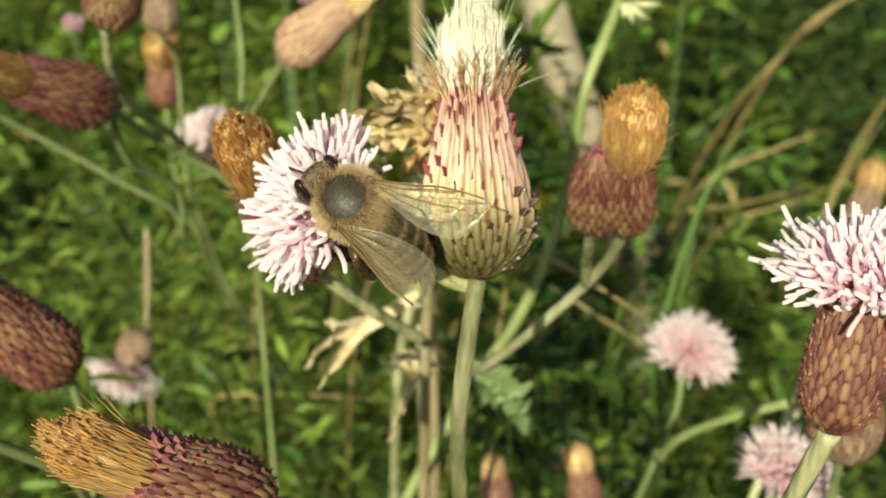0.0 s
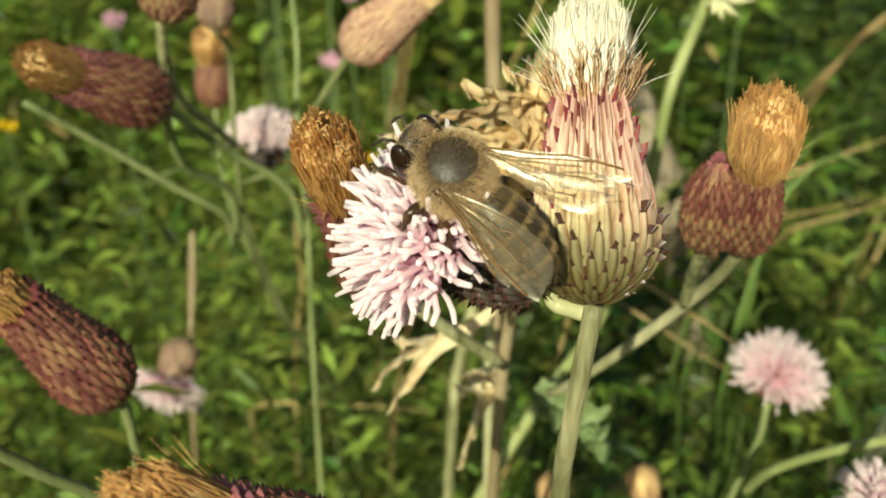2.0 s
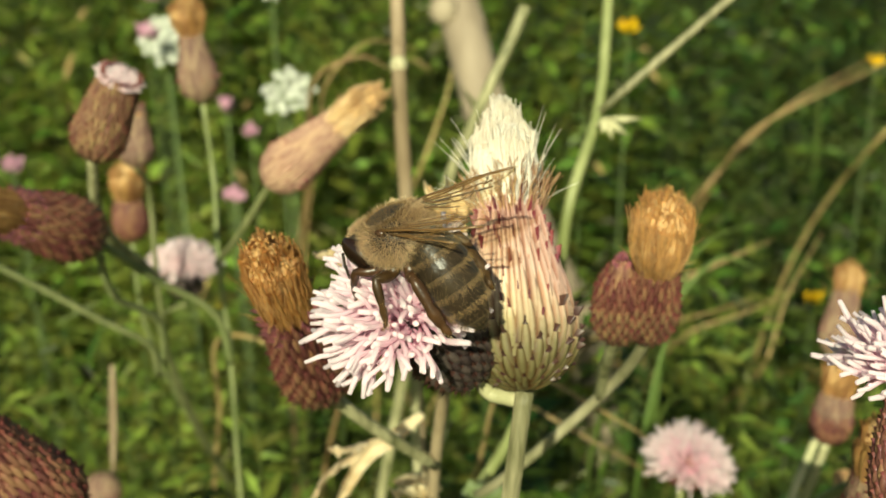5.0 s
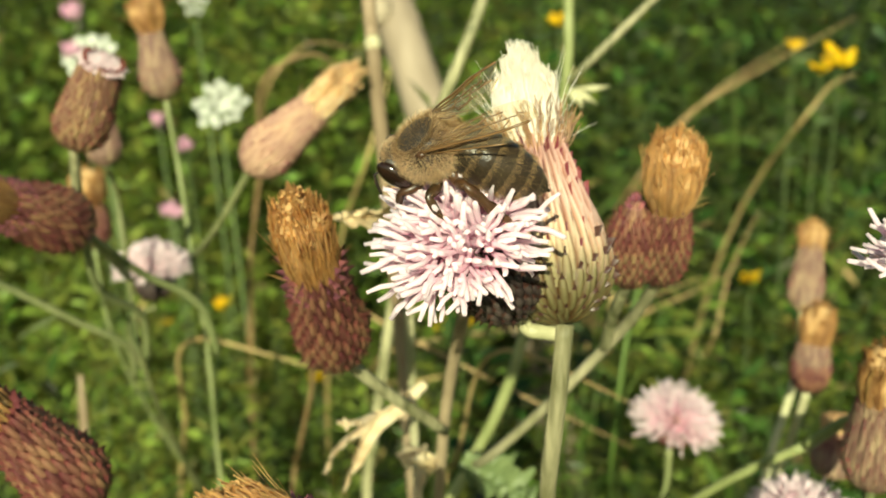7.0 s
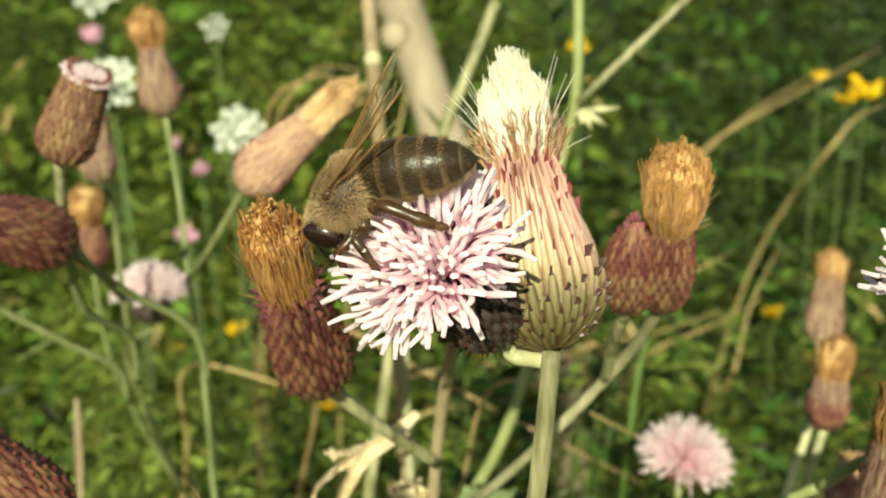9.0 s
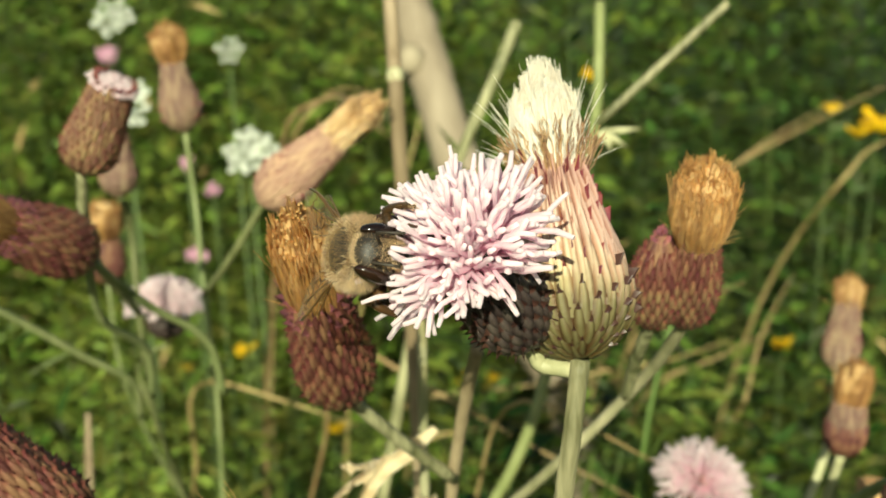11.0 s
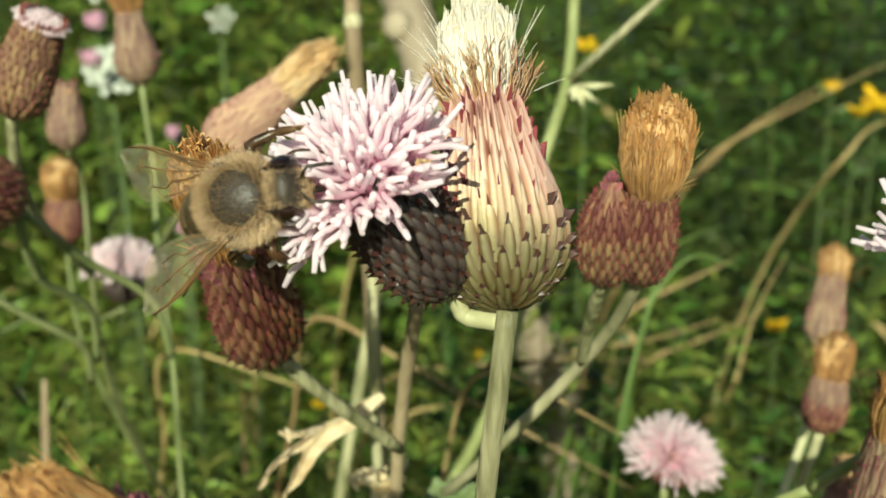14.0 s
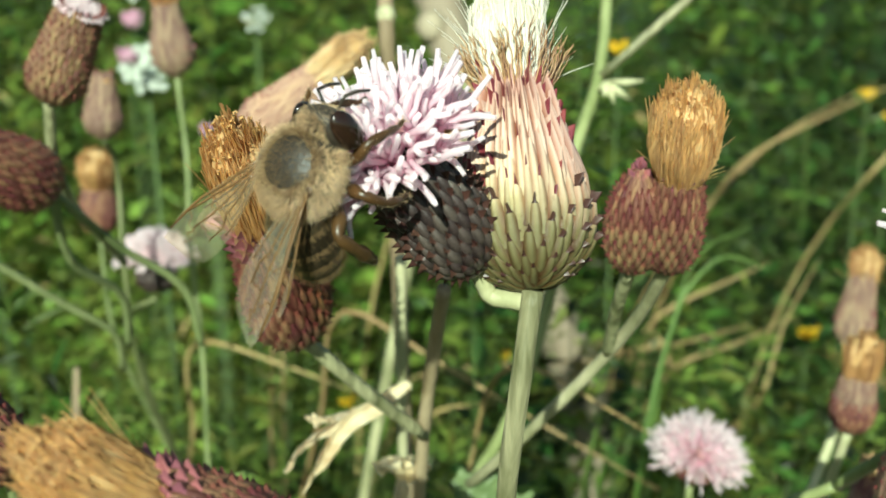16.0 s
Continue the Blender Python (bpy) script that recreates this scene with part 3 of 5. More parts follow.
# ---- branch with the two brown-tufted heads ----
PLANT_B = (0.004, 0.16, 0.0)
branch = plant("thistle_plant", PLANT_B, "creeping thistle with twin reddish heads and a fresh green stem")
o = Vector(PLANT_B)
stem(branch, [(0.0225, 0.1608, 0.6026), (0.0207, 0.1514, 0.5873), (0.0169, 0.1442, 0.5776), (0.0150, 0.1434, 0.5610), (0.0103, 0.1419, 0.5442), (0.0025, 0.1410, 0.5292), (-0.0068, 0.1387, 0.5094)] + to_ground((-0.012, 0.14, 0.48), (0.0, 0.03))[1:], 0.0007, 0.0015, M_STEMFRESH, origin=o, label="fresh green leaning main stem")
stem(branch, [(0.0381, 0.1528, 0.6031), (0.0296, 0.1517, 0.5955), (0.0210, 0.1510, 0.5876)], 0.00055, 0.0007, M_STEM, origin=o)
stem(branch, [(0.0192, 0.0902, 0.5832), (0.0186, 0.0957, 0.5776), (0.0168, 0.1021, 0.5708), (0.0120, 0.1080, 0.5615), (0.0046, 0.1243, 0.5442), (0.0052, 0.1305, 0.5415)], 0.00055, 0.0008, M_STEMPALE, origin=o)
stem(branch, [(0.0164, 0.0900, 0.5833), (0.0164, 0.0956, 0.5778), (0.0168, 0.1021, 0.5708)], 0.00055, 0.0007, M_STEM, origin=o)
seed_head(branch, (0.0165, 0.0904, 0.5830), (0.0161, 0.0866, 0.5916), 0.0021, 1.0, ["redgreen", "redgreen", "red", "rosy"], None, 8, 13, CLOSED, label="closed reddish head without a brush")
seed_head(branch, (0.0192, 0.0902, 0.5831), (0.0186, 0.0825, 0.5992), 0.0021, 0.54, ["redgreen", "redgreen", "red", "rosy"], M_GOLD, 8, 13, brush_r=1.12, strands=420, waist=0.66, label="reddish head with a golden brown pappus brush")
g = Geo()
for a in range(7):
    d = Vector((math.cos(a * 0.9) * 0.5, 0.3 * math.sin(a * 1.7), -0.9 + 0.15 * a)).normalized()
    g.tube([Vector((0, 0, 0)), d * 0.0016 + Vector((0.0006, 0, 0)), d * 0.0034 + Vector((0.0014, 0, 0.0004))], [0.0002, 0.0006, 0.00005], 4)
part("leaf_bud", g.mesh("leaf_bud", [M_STEMPALE]), branch, Matrix.Translation(Vector((0.0217, 0.1483, 0.5875)) - o), "small pale green spiny leaf bud")

# ---- brown stem with the tufted head behind the flower, and its withered leaves ----
PLANT_C = (-0.003, 0.17, 0.0)
brown = plant("thistle_plant", PLANT_C, "creeping thistle with a dark red tufted head and withered pale leaves")
o = Vector(PLANT_C)
stem(brown, [(0.0019, 0.0936, 0.5800), (0.0012, 0.0980, 0.5739), (0.0002, 0.1033, 0.5643), (-0.0005, 0.1083, 0.5538)] + to_ground((-0.004, 0.125, 0.5), (0.001, 0.04))[1:], 0.0006, 0.0010, M_STEMBROWN, origin=o, label="brown upright stem")
stem(brown, [(-0.0100, 0.0932, 0.5760), (-0.0068, 0.0962, 0.5712), (0.0000, 0.1043, 0.5610)], 0.0006, 0.0008, M_STEM, origin=o)
seed_head(brown, (-0.0100, 0.0932, 0.5760), (-0.0116, 0.0761, 0.5976), 0.0031, 0.57, ["redgreen", "red", "red", "rosy"], M_GOLD, 9, 14, SLIM, brush_r=0.72, strands=420, waist=0.58, label="dark red head with a golden brown pappus brush")
stem(brown, [(-0.0030, 0.1201, 0.5737), (-0.0030, 0.1205, 0.5654), (-0.0031, 0.1237, 0.5525), (-0.0030, 0.1258, 0.5428)] + to_ground((-0.008, 0.155, 0.48), (0.003, 0.015))[1:], 0.00055, 0.0009, M_STEMPALE, origin=o)


def withered_leaf(parent, pts, width, lobes, name="withered_leaf", label="", twist=0.0, mat=M_DRYLEAF, origin=(0, 0, 0)):
    """A curled leaf along a line, with spiny lobes on both edges and a raised midrib."""
    line = [q - Vector(origin) for q in smooth_line(pts, 16)]
    n, rows, g = len(line), [], Geo()
    ph = [random.uniform(0, 6.3) for _ in range(6)]
    for i, p in enumerate(line):
        t = (line[min(i + 1, n - 1)] - line[max(i - 1, 0)]).normalized()
        s = i / (n - 1)
        side = t.cross(Vector((math.sin(twist + 2 * s), -1, 0.35 + math.cos(twist * 2 + 2 * s)))).normalized()
        up = side.cross(t)
        body = width * (0.30 + 0.7 * math.sin(math.pi * min(s * 0.9 + 0.08, 1))) * (1 - s) ** 0.35
        row = []
        for k in range(9):
            u = k / 4 - 1
            wave = 0.5 + 0.5 * math.sin(s * lobes * 8 + (1.7 if u < 0 else 0.0)) if lobes else 0.4
            w = body * (0.6 + 0.75 * wave ** 1.5 + (random.uniform(-0.12, 0.25) if lobes and abs(u) > 0.9 else 0))
            crease = 0.30 * math.sin(u * 5 + s * 9 + ph[0]) + 0.22 * math.sin(u * 9 - s * 23 + ph[1]) + 0.16 * math.sin(s * 41 + u * 3 + ph[2])
            row.append(p + side * w * u + up * (0.85 * w * u * u + width * crease * (0.3 + abs(u)) * (1.0 if lobes else 0.35)) + t * w * 0.5 * abs(u) ** 2)
        rows.append(row)
    g.grid(rows)
    flip = [[q - (r[5] - r[3]).cross(line[min(i + 1, n - 1)] - line[max(i - 1, 0)]).normalized() * 0.00010 for q in r] for i, r in enumerate(rows)]
    g.grid([r[::-1] for r in flip])
    return part(name, g.mesh(name, [mat]), parent, label=label)


withered_leaf(brown, [(-0.0016, 0.1111, 0.5632), (-0.0045, 0.1080, 0.5622), (-0.0079, 0.1049, 0.5612), (-0.0097, 0.1015, 0.5596), (-0.0110, 0.0983, 0.5580)], 0.0013, 0, label="long curled straw-coloured withered leaf", origin=o)
withered_leaf(brown, [(-0.0016, 0.1110, 0.5630), (-0.0059, 0.1086, 0.5614), (-0.0099, 0.1055, 0.5607), (-0.0119, 0.1037, 0.5598), (-0.0131, 0.1016, 0.5582)], 0.0009, 0, label="curled grey straw-coloured withered leaf", twist=0.6, origin=o)
withered_leaf(brown, [(-0.0047, 0.1088, 0.5617), (-0.0077, 0.1074, 0.5616), (-0.0100, 0.1061, 0.5617), (-0.0114, 0.1051, 0.5623)], 0.0008, 2, label="curled straw-coloured leaf tip", twist=1.2, origin=o)
withered_leaf(brown, [(-0.0024, 0.1177, 0.5502), (-0.0030, 0.1150, 0.5495), (-0.0038, 0.1105, 0.5476), (-0.0046, 0.1060, 0.5457)], 0.0012, 0, label="hanging pale withered leaf", twist=0.4, origin=o)
withered_leaf(brown, [(-0.0019, 0.1186, 0.5497), (-0.0036, 0.1162, 0.5518), (-0.0052, 0.1140, 0.5523)], 0.0010, 2, label="crumpled brown leaf stub", twist=0.9, origin=o)
withered_leaf(brown, [(-0.0000, 0.1102, 0.5534), (-0.0027, 0.1069, 0.5560), (-0.0049, 0.1044, 0.5576)], 0.0012, 2, label="pale withered leaf", twist=0.5, origin=o)
FOOT = Vector((0.0024, 0.0938, 0.5845))
for k, (bend, end, wide) in enumerate((((0.0012, 0.0930, 0.5915), (-0.0049, 0.0846, 0.5950), 0.0013), ((0.0018, 0.0945, 0.5920), (-0.0028, 0.0872, 0.5962), 0.0015), ((0.0008, 0.0925, 0.5900), (-0.0042, 0.0862, 0.5925), 0.0012), ((0.0022, 0.0940, 0.5925), (0.0002, 0.0900, 0.5968), 0.0016), ((0.0016, 0.0930, 0.5895), (-0.0022, 0.0880, 0.5902), 0.0014), ((0.0028, 0.0945, 0.5900), (0.0016, 0.0930, 0.5948), 0.0018), ((0.0010, 0.0935, 0.5880), (-0.0006, 0.0905, 0.5872), 0.0013))):
    bend, end = Vector(bend), Vector(end)
    withered_leaf(brown, [FOOT, FOOT.lerp(bend, 0.5) + Vector((0.0002 * (k - 3), 0, 0)), bend, bend.lerp(end, 0.6) + Vector((0, 0, 0.0006)), end], wide, 3, label="crumpled tan withered leaf lobe with a spiny tip", twist=0.3 + 0.7 * k, mat=M_DEADLEAF, origin=o)
withered_leaf(brown, [(-0.0025, 0.1008, 0.5862), (-0.0049, 0.0964, 0.5884), (-0.0074, 0.0918, 0.5902), (-0.0098, 0.0901, 0.5909)], 0.0010, 4, label="spiny straw-coloured leaf tip", twist=0.4, origin=o)
withered_leaf(brown, [(0.0027, 0.1243, 0.5445), (0.0067, 0.1214, 0.5428), (0.0098, 0.1191, 0.5421), (0.0127, 0.1181, 0.5419)], 0.0034, 3, label="broad green spiny thistle leaf", twist=0.2, mat=M_THISTLELEAF, origin=o)

# ---- cluster of heads at the far side ----
PLANT_D = (-0.03, 0.19, 0.0)
cluster = plant("thistle_plant", PLANT_D, "tall creeping thistle with several faded tufted heads and a pale flower")
o = Vector(PLANT_D)
join = (-0.0334, 0.1524, 0.5642)
stem(cluster, [(-0.0382, 0.1714, 0.5833), (-0.0375, 0.1712, 0.5721), (-0.0348, 0.1590, 0.5619), (-0.0347, 0.1614, 0.5466), (-0.0357, 0.1645, 0.5236)] + to_ground((-0.031, 0.16, 0.48), (0.0, 0.04))[1:], 0.0005, 0.0006, M_STEMDIM, origin=o, label="grey-green upright stem")
stem(cluster, [(-0.0220, 0.1383, 0.5817), (-0.0266, 0.1403, 0.5744), join], 0.0006, 0.0008, M_STEMDIM, origin=o)
seed_head(cluster, (-0.0227, 0.1378, 0.5813), (-0.0074, 0.1352, 0.5946), 0.0033, 0.56, ["straw"], M_GOLDPALE, 8, 14, SLIM, brush_r=0.66, strands=260, label="tan faded head with a straw-coloured brush")
seed_head(cluster, (-0.0382, 0.1714, 0.5833), (-0.0402, 0.1728, 0.5998), 0.0032, 0.66, ["tan"], M_RUST, 8, 14, TALL, brush_r=0.80, strands=200, waist=0.5, label="brown faded head with a tufted top")
puff_head = seed_head(cluster, (-0.0452, 0.1768, 0.5478), (-0.0451, 0.1773, 0.5542), 0.0030, 1.0, ["dark"], None, 7, 12, label="pale pink round flower in a brown cup", name="flower_head")
puff(puff_head, 0.0064, 0.0020, 640, 0.0043, 0.00024, M_BLUSH, 1.75)
stem(cluster, [(-0.0453, 0.1764, 0.5467), (-0.0507, 0.1795, 0.5430), (-0.0500, 0.1830, 0.5300), (-0.0490, 0.2000, 0.5020), (-0.0490, 0.2300, 0.4560)] + to_ground((-0.050, 0.25, 0.42), (0.0, 0.02))[1:], 0.0005, 0.0005, M_STEMDIM, origin=o)
stem(cluster, [(-0.0398, 0.1217, 0.5798), (-0.0360, 0.1309, 0.5707), (-0.0302, 0.1366, 0.5631), (-0.0291, 0.1382, 0.5554)], 0.0006, 0.0008, M_STEMDIM, origin=o)
seed_head(cluster, (-0.0392, 0.1206, 0.5807), (-0.0465, 0.1040, 0.5908), 0.0034, 0.60, ["redgreen", "red", "red", "rosy"], M_RUST, 9, 14, BARREL, brush_r=0.64, strands=300, label="reddish drooping head with a golden brown brush")
stem(cluster, [(-0.0395, 0.1214, 0.5800), (-0.0402, 0.1235, 0.5762), (-0.0408, 0.1278, 0.5702), (-0.0382, 0.1373, 0.5619), (-0.0394, 0.1418, 0.5536)], 0.0006, 0.0008, M_STEMDIM, origin=o)
stem(cluster, [(-0.0640, 0.1360, 0.5735), (-0.0547, 0.1440, 0.5627), (-0.0500, 0.1483, 0.5568), (-0.0450, 0.1534, 0.5503), (-0.0457, 0.1583, 0.5426)], 0.0006, 0.0008, M_STEMDIM, origin=o)

# ---- plant with the cut-open cup ----
PLANT_E = (-0.045, 0.2, 0.0)
cupped = plant("thistle_plant", PLANT_E, "creeping thistle with an opened tan seed cup and small tufted heads")
o = Vector(PLANT_E)
stem(cupped, [(-0.0398, 0.1234, 0.5895), (-0.0414, 0.1275, 0.5826), (-0.0432, 0.1360, 0.5750), (-0.0450, 0.1520, 0.5650), (-0.0456, 0.1625, 0.5578)], 0.0006, 0.0006, M_STEM, origin=o)
core = seed_head(cupped, (-0.0398, 0.1234, 0.5894), (-0.0349, 0.1211, 0.5988), 0.0030, 0.96, ["redgreen"], None, 9, 15, [(0, 0.25), (0.04, 0.65), (0.14, 0.93), (0.28, 1.0), (0.5, 0.92), (0.75, 0.78), (1.0, 0.66)], label="tan emptied seed cup, open at the top")
puff(core, 0.0113, 0.0021, 420, 0.0009, 0.00012, M_PALE, 1.0, "pappus_crown")
seed_head(cupped, (-0.0452, 0.1569, 0.5773), (-0.0454, 0.1595, 0.5852), 0.0027, 0.9, ["tan"], M_GOLD, 7, 12, SLIM, brush_r=0.6, strands=80, label="slim brown faded head")
stem(cupped, [(-0.0452, 0.1569, 0.5773), (-0.0462, 0.1649, 0.5719), (-0.0456, 0.1625, 0.5578), (-0.0458, 0.1650, 0.5430), (-0.0462, 0.1800, 0.5190), (-0.0470, 0.2120, 0.4850), (-0.0480, 0.2500, 0.4350)] + to_ground((-0.048, 0.265, 0.40), (0.0, 0.02))[1:], 0.0005, 0.0005, M_STEMDIM, origin=o)
seed_head(cupped, (-0.0570, 0.1877, 0.5539), (-0.0564, 0.1873, 0.5690), 0.0030, 0.58, ["red"], M_RUST, 7, 12, BARREL, brush_r=1.0, strands=220, waist=0.75, label="small dark red head with a golden brown brush")
stem(cupped, [(-0.0570, 0.1877, 0.5539), (-0.0568, 0.1880, 0.5400), (-0.0540, 0.1980, 0.5150), (-0.0471, 0.2130, 0.4840)], 0.0005, 0.0006, M_STEMDIM, origin=o)

# ---- thistle close to the lens, open pink flower ----
PLANT_F = (0.036, 0.09, 0.0)
close = plant("thistle_plant", PLANT_F, "creeping thistle with one open pale pink flower on a bare stem")
o = Vector(PLANT_F)
fr_base, fr_tip = Vector((0.0313, 0.0615, 0.5839)), Vector((0.0322, 0.0630, 0.5971))
stem(close, [fr_base, (0.0304, 0.0623, 0.5791), (0.0301, 0.0640, 0.5738)] + to_ground((0.029, 0.075, 0.53), (0.003, 0.02))[1:], 0.0007, 0.0011, M_STEM, origin=o)
open_head = involucre(close, "flower_head", axis_pose(fr_base - o, fr_tip - o), 0.0106, 0.0025, BARREL, even_rows(15, 18, ["red"], 0.0106, 0.16, 0.0025 * 0.36, 0.85), "pale pink open flower in a brown scaly cup")
florets(open_head, 0.0106, 0.0018, 380, 0.0047, 1.6)

# ---- branching thistle with soft pink flowers ----
PLANT_G = (0.045, 0.17, 0.0)
soft = plant("thistle_plant", PLANT_G, "branching creeping thistle with pale pink flowers and brown heads")
o = Vector(PLANT_G)
pk = seed_head(soft, (0.0327, 0.1345, 0.5392), (0.0338, 0.1348, 0.5438), 0.0030, 1.0, ["red"], None, 6, 12, label="pale pink round flower in a brown cup", name="flower_head")
puff(pk, 0.0044, 0.0017, 620, 0.0048, 0.00012, M_PALE, 1.95)
stem(soft, [(0.0327, 0.1342, 0.5385), (0.0326, 0.1345, 0.5328), (0.0307, 0.1338, 0.5255), (0.0287, 0.1344, 0.5164)] + to_ground((0.026, 0.145, 0.48), (0.01, 0.03))[1:], 0.0006, 0.0011, M_STEMDIM, origin=o)
seed_head(soft, (0.0573, 0.1520, 0.5499), (0.0605, 0.1583, 0.5631), 0.0027, 0.66, ["tan"], M_RUST, 7, 13, SLIM, brush_r=0.74, strands=180, waist=0.6, label="slim brown faded head with a rounded tuft")
stem(soft, [(0.0573, 0.1520, 0.5499), (0.0573, 0.1521, 0.5439), (0.0555, 0.1499, 0.5368), (0.0530, 0.1479, 0.5306)] + to_ground((0.053, 0.15, 0.5), (0.0, 0.03))[1:], 0.0006, 0.001, M_STEMPALE, origin=o)
seed_head(soft, (0.0514, 0.1333, 0.5469), (0.0523, 0.1334, 0.5603), 0.0026, 0.58, ["red", "tan"], M_RUST, 7, 13, BARREL, brush_r=0.85, strands=200, waist=0.7, label="dark brown head with a rounded golden tuft")
stem(soft, [(0.0514, 0.1333, 0.5469), (0.0508, 0.1358, 0.5385), (0.0502, 0.1379, 0.5320), (0.0478, 0.1393, 0.5231)], 0.0006, 0.0009, M_STEMPALE, origin=o)
stem(soft, [(0.0403, 0.1053, 0.5556), (0.0348, 0.1096, 0.5498), (0.0305, 0.1146, 0.5428), (0.0290, 0.1211, 0.5340)], 0.00055, 0.0007, M_STEMFRESH, origin=o)
stem(soft, [(0.0403, 0.1053, 0.5556), (0.0433, 0.1007, 0.5614), (0.0451, 0.0954, 0.5639)], 0.0006, 0.00055, M_STEMFRESH, origin=o)
pk2 = seed_head(soft, (0.0409, 0.1078, 0.5411), (0.0424, 0.1081, 0.5455), 0.0026, 1.0, ["dark"], None, 6, 11, label="pale lilac flower in a dark cup", name="flower_head")
puff(pk2, 0.0036, 0.0016, 480, 0.0048, 0.00014, M_PALE, 1.8)
stem(soft, [(0.0409, 0.1078, 0.5411), (0.0407, 0.1093, 0.5353), (0.0412, 0.1097, 0.5276)], 0.0006, 0.0009, M_STEMDIM, origin=o)
seed_head(soft, (0.0429, 0.0937, 0.5581), (0.0403, 0.0879, 0.5768), 0.0035, 0.60, ["tan"], M_RUST, 8, 13, SLIM, brush_r=0.7, strands=200, label="tan faded head with a golden tuft")
stem(soft, [(0.0429, 0.0937, 0.5581), (0.0442, 0.0975, 0.5512), (0.0454, 0.1013, 0.5412)], 0.0006, 0.0009, M_STEMDIM, origin=o)
seed_head(soft, (0.0492, 0.1178, 0.5430), (0.0499, 0.1187, 0.5515), 0.0030, 0.75, ["tan", "red"], M_BROWNED, 6, 12, SLIM, brush_r=0.7, strands=120, label="dull brown withered head")

# ---- heads in the near corner ----
PLANT_H = (-0.01, 0.075, 0.0)
near = plant("thistle_plant", PLANT_H, "creeping thistle head leaning close to the lens with a golden brush")
o = Vector(PLANT_H)
seed_head(near, (-0.0050, 0.0553, 0.5787), (-0.0148, 0.0473, 0.5906), 0.0030, 0.56, ["redgreen", "red", "red", "rosy"], M_GOLD, 10, 15, BARREL, brush_r=0.62, strands=420, waist=0.54, thick=0.00006, label="leaning reddish head with a golden brown pappus brush")
stem(near, [(-0.0050, 0.0554, 0.5788), (-0.0037, 0.0572, 0.5755), (-0.0035, 0.0598, 0.5697)] + to_ground((-0.006, 0.068, 0.52), (0.0, 0.01))[1:], 0.0006, 0.0012, M_STEMDIM, origin=o)
PLANT_I = (-0.03, 0.115, 0.0)
side_plant = plant("thistle_plant", PLANT_I, "creeping thistle with a leaning dull purple head")
o = Vector(PLANT_I)
seed_head(side_plant, (-0.0323, 0.0858, 0.5669), (-0.0388, 0.0792, 0.5818), 0.0034, 0.72, ["red"], M_RUST, 9, 14, SLIM, brush_r=0.50, strands=260, waist=0.5, label="leaning dull purple head with a golden brush")
stem(side_plant, [(-0.0323, 0.0858, 0.5669), (-0.0326, 0.0875, 0.5618), (-0.0336, 0.0898, 0.5536), (-0.0349, 0.0915, 0.5444)] + to_ground((-0.03, 0.105, 0.5), (0.0, 0.01))[1:], 0.0006, 0.0012, M_STEMDIM, origin=o)
stem(side_plant, [(-0.0376, 0.0719, 0.5720), (-0.0352, 0.0758, 0.5660), (-0.0326, 0.0799, 0.5604), (-0.0349, 0.0915, 0.5444)], 0.0007, 0.0009, M_STEMDIM, origin=o)
PLANT_J = (-0.065, 0.185, 0.0)
nodding = plant("thistle_plant", PLANT_J, "creeping thistle with a nodding pale flower")
o = Vector(PLANT_J)
stem(nodding, [(-0.0612, 0.1754, 0.5144), (-0.0613, 0.1788, 0.5196), (-0.0617, 0.1832, 0.5313)], 0.0004, 0.0004, M_STEMBROWN, origin=o)
stem(nodding, [(-0.0617, 0.1832, 0.5313), (-0.0623, 0.1822, 0.5250), (-0.0632, 0.1805, 0.5082), (-0.0640, 0.1786, 0.4878)] + to_ground((-0.062, 0.19, 0.45), (0.0, 0.02))[1:], 0.00045, 0.0006, M_STEMBROWN, origin=o)
nod = seed_head(nodding, (-0.0617, 0.1746, 0.5140), (-0.0633, 0.1681, 0.5084), 0.0034, 1.0, ["tan"], None, 7, 12, SLIM, label="nodding tan cup with a faded pink flower", name="flower_head")
puff(nod, 0.0085, 0.0017, 300, 0.0055, 0.00016, M_PALE, 1.5)
PLANT_K = (0.018, 0.17, 0.0)
low = plant("thistle_plant", PLANT_K, "low creeping thistle with small brown tufted heads")
o = Vector(PLANT_K)
seed_head(low, (0.0229, 0.1564, 0.4947), (0.0201, 0.1617, 0.5050), 0.0030, 0.55, ["red"], M_BROWNED, 6, 11, brush_r=0.85, strands=140, waist=0.7, label="small dark head with an orange-brown brush")
stem(low, [(0.0229, 0.1564, 0.4947)] + to_ground((0.024, 0.155, 0.47), (0.0, 0.02))[1:], 0.0006, 0.001, M_STEMDIM, origin=o)
seed_head(low, (0.0072, 0.1704, 0.4811), (0.0045, 0.1752, 0.4905), 0.0030, 0.6, ["red"], M_BROWNED, 6, 11, brush_r=0.8, strands=120, waist=0.7, label="small dull brown withered head")
stem(low, [(0.0072, 0.1704, 0.4811)] + to_ground((0.008, 0.17, 0.46), (0.0, 0.02))[1:], 0.0006, 0.001, M_STEMDIM, origin=o)

# ---- lone stems and the old cane ----
def lone_stem(pts, r0, r1, mat, name, label, category, nodes=()):
    ob = new(name)
    p = Vector(pts[-1])
    ob.location = (p.x, p.y, 0)
    tagged(ob, label, category)
    stem(ob, pts, r0, r1, mat, "stalk", ob.location, 10, nodes=nodes)
    return ob


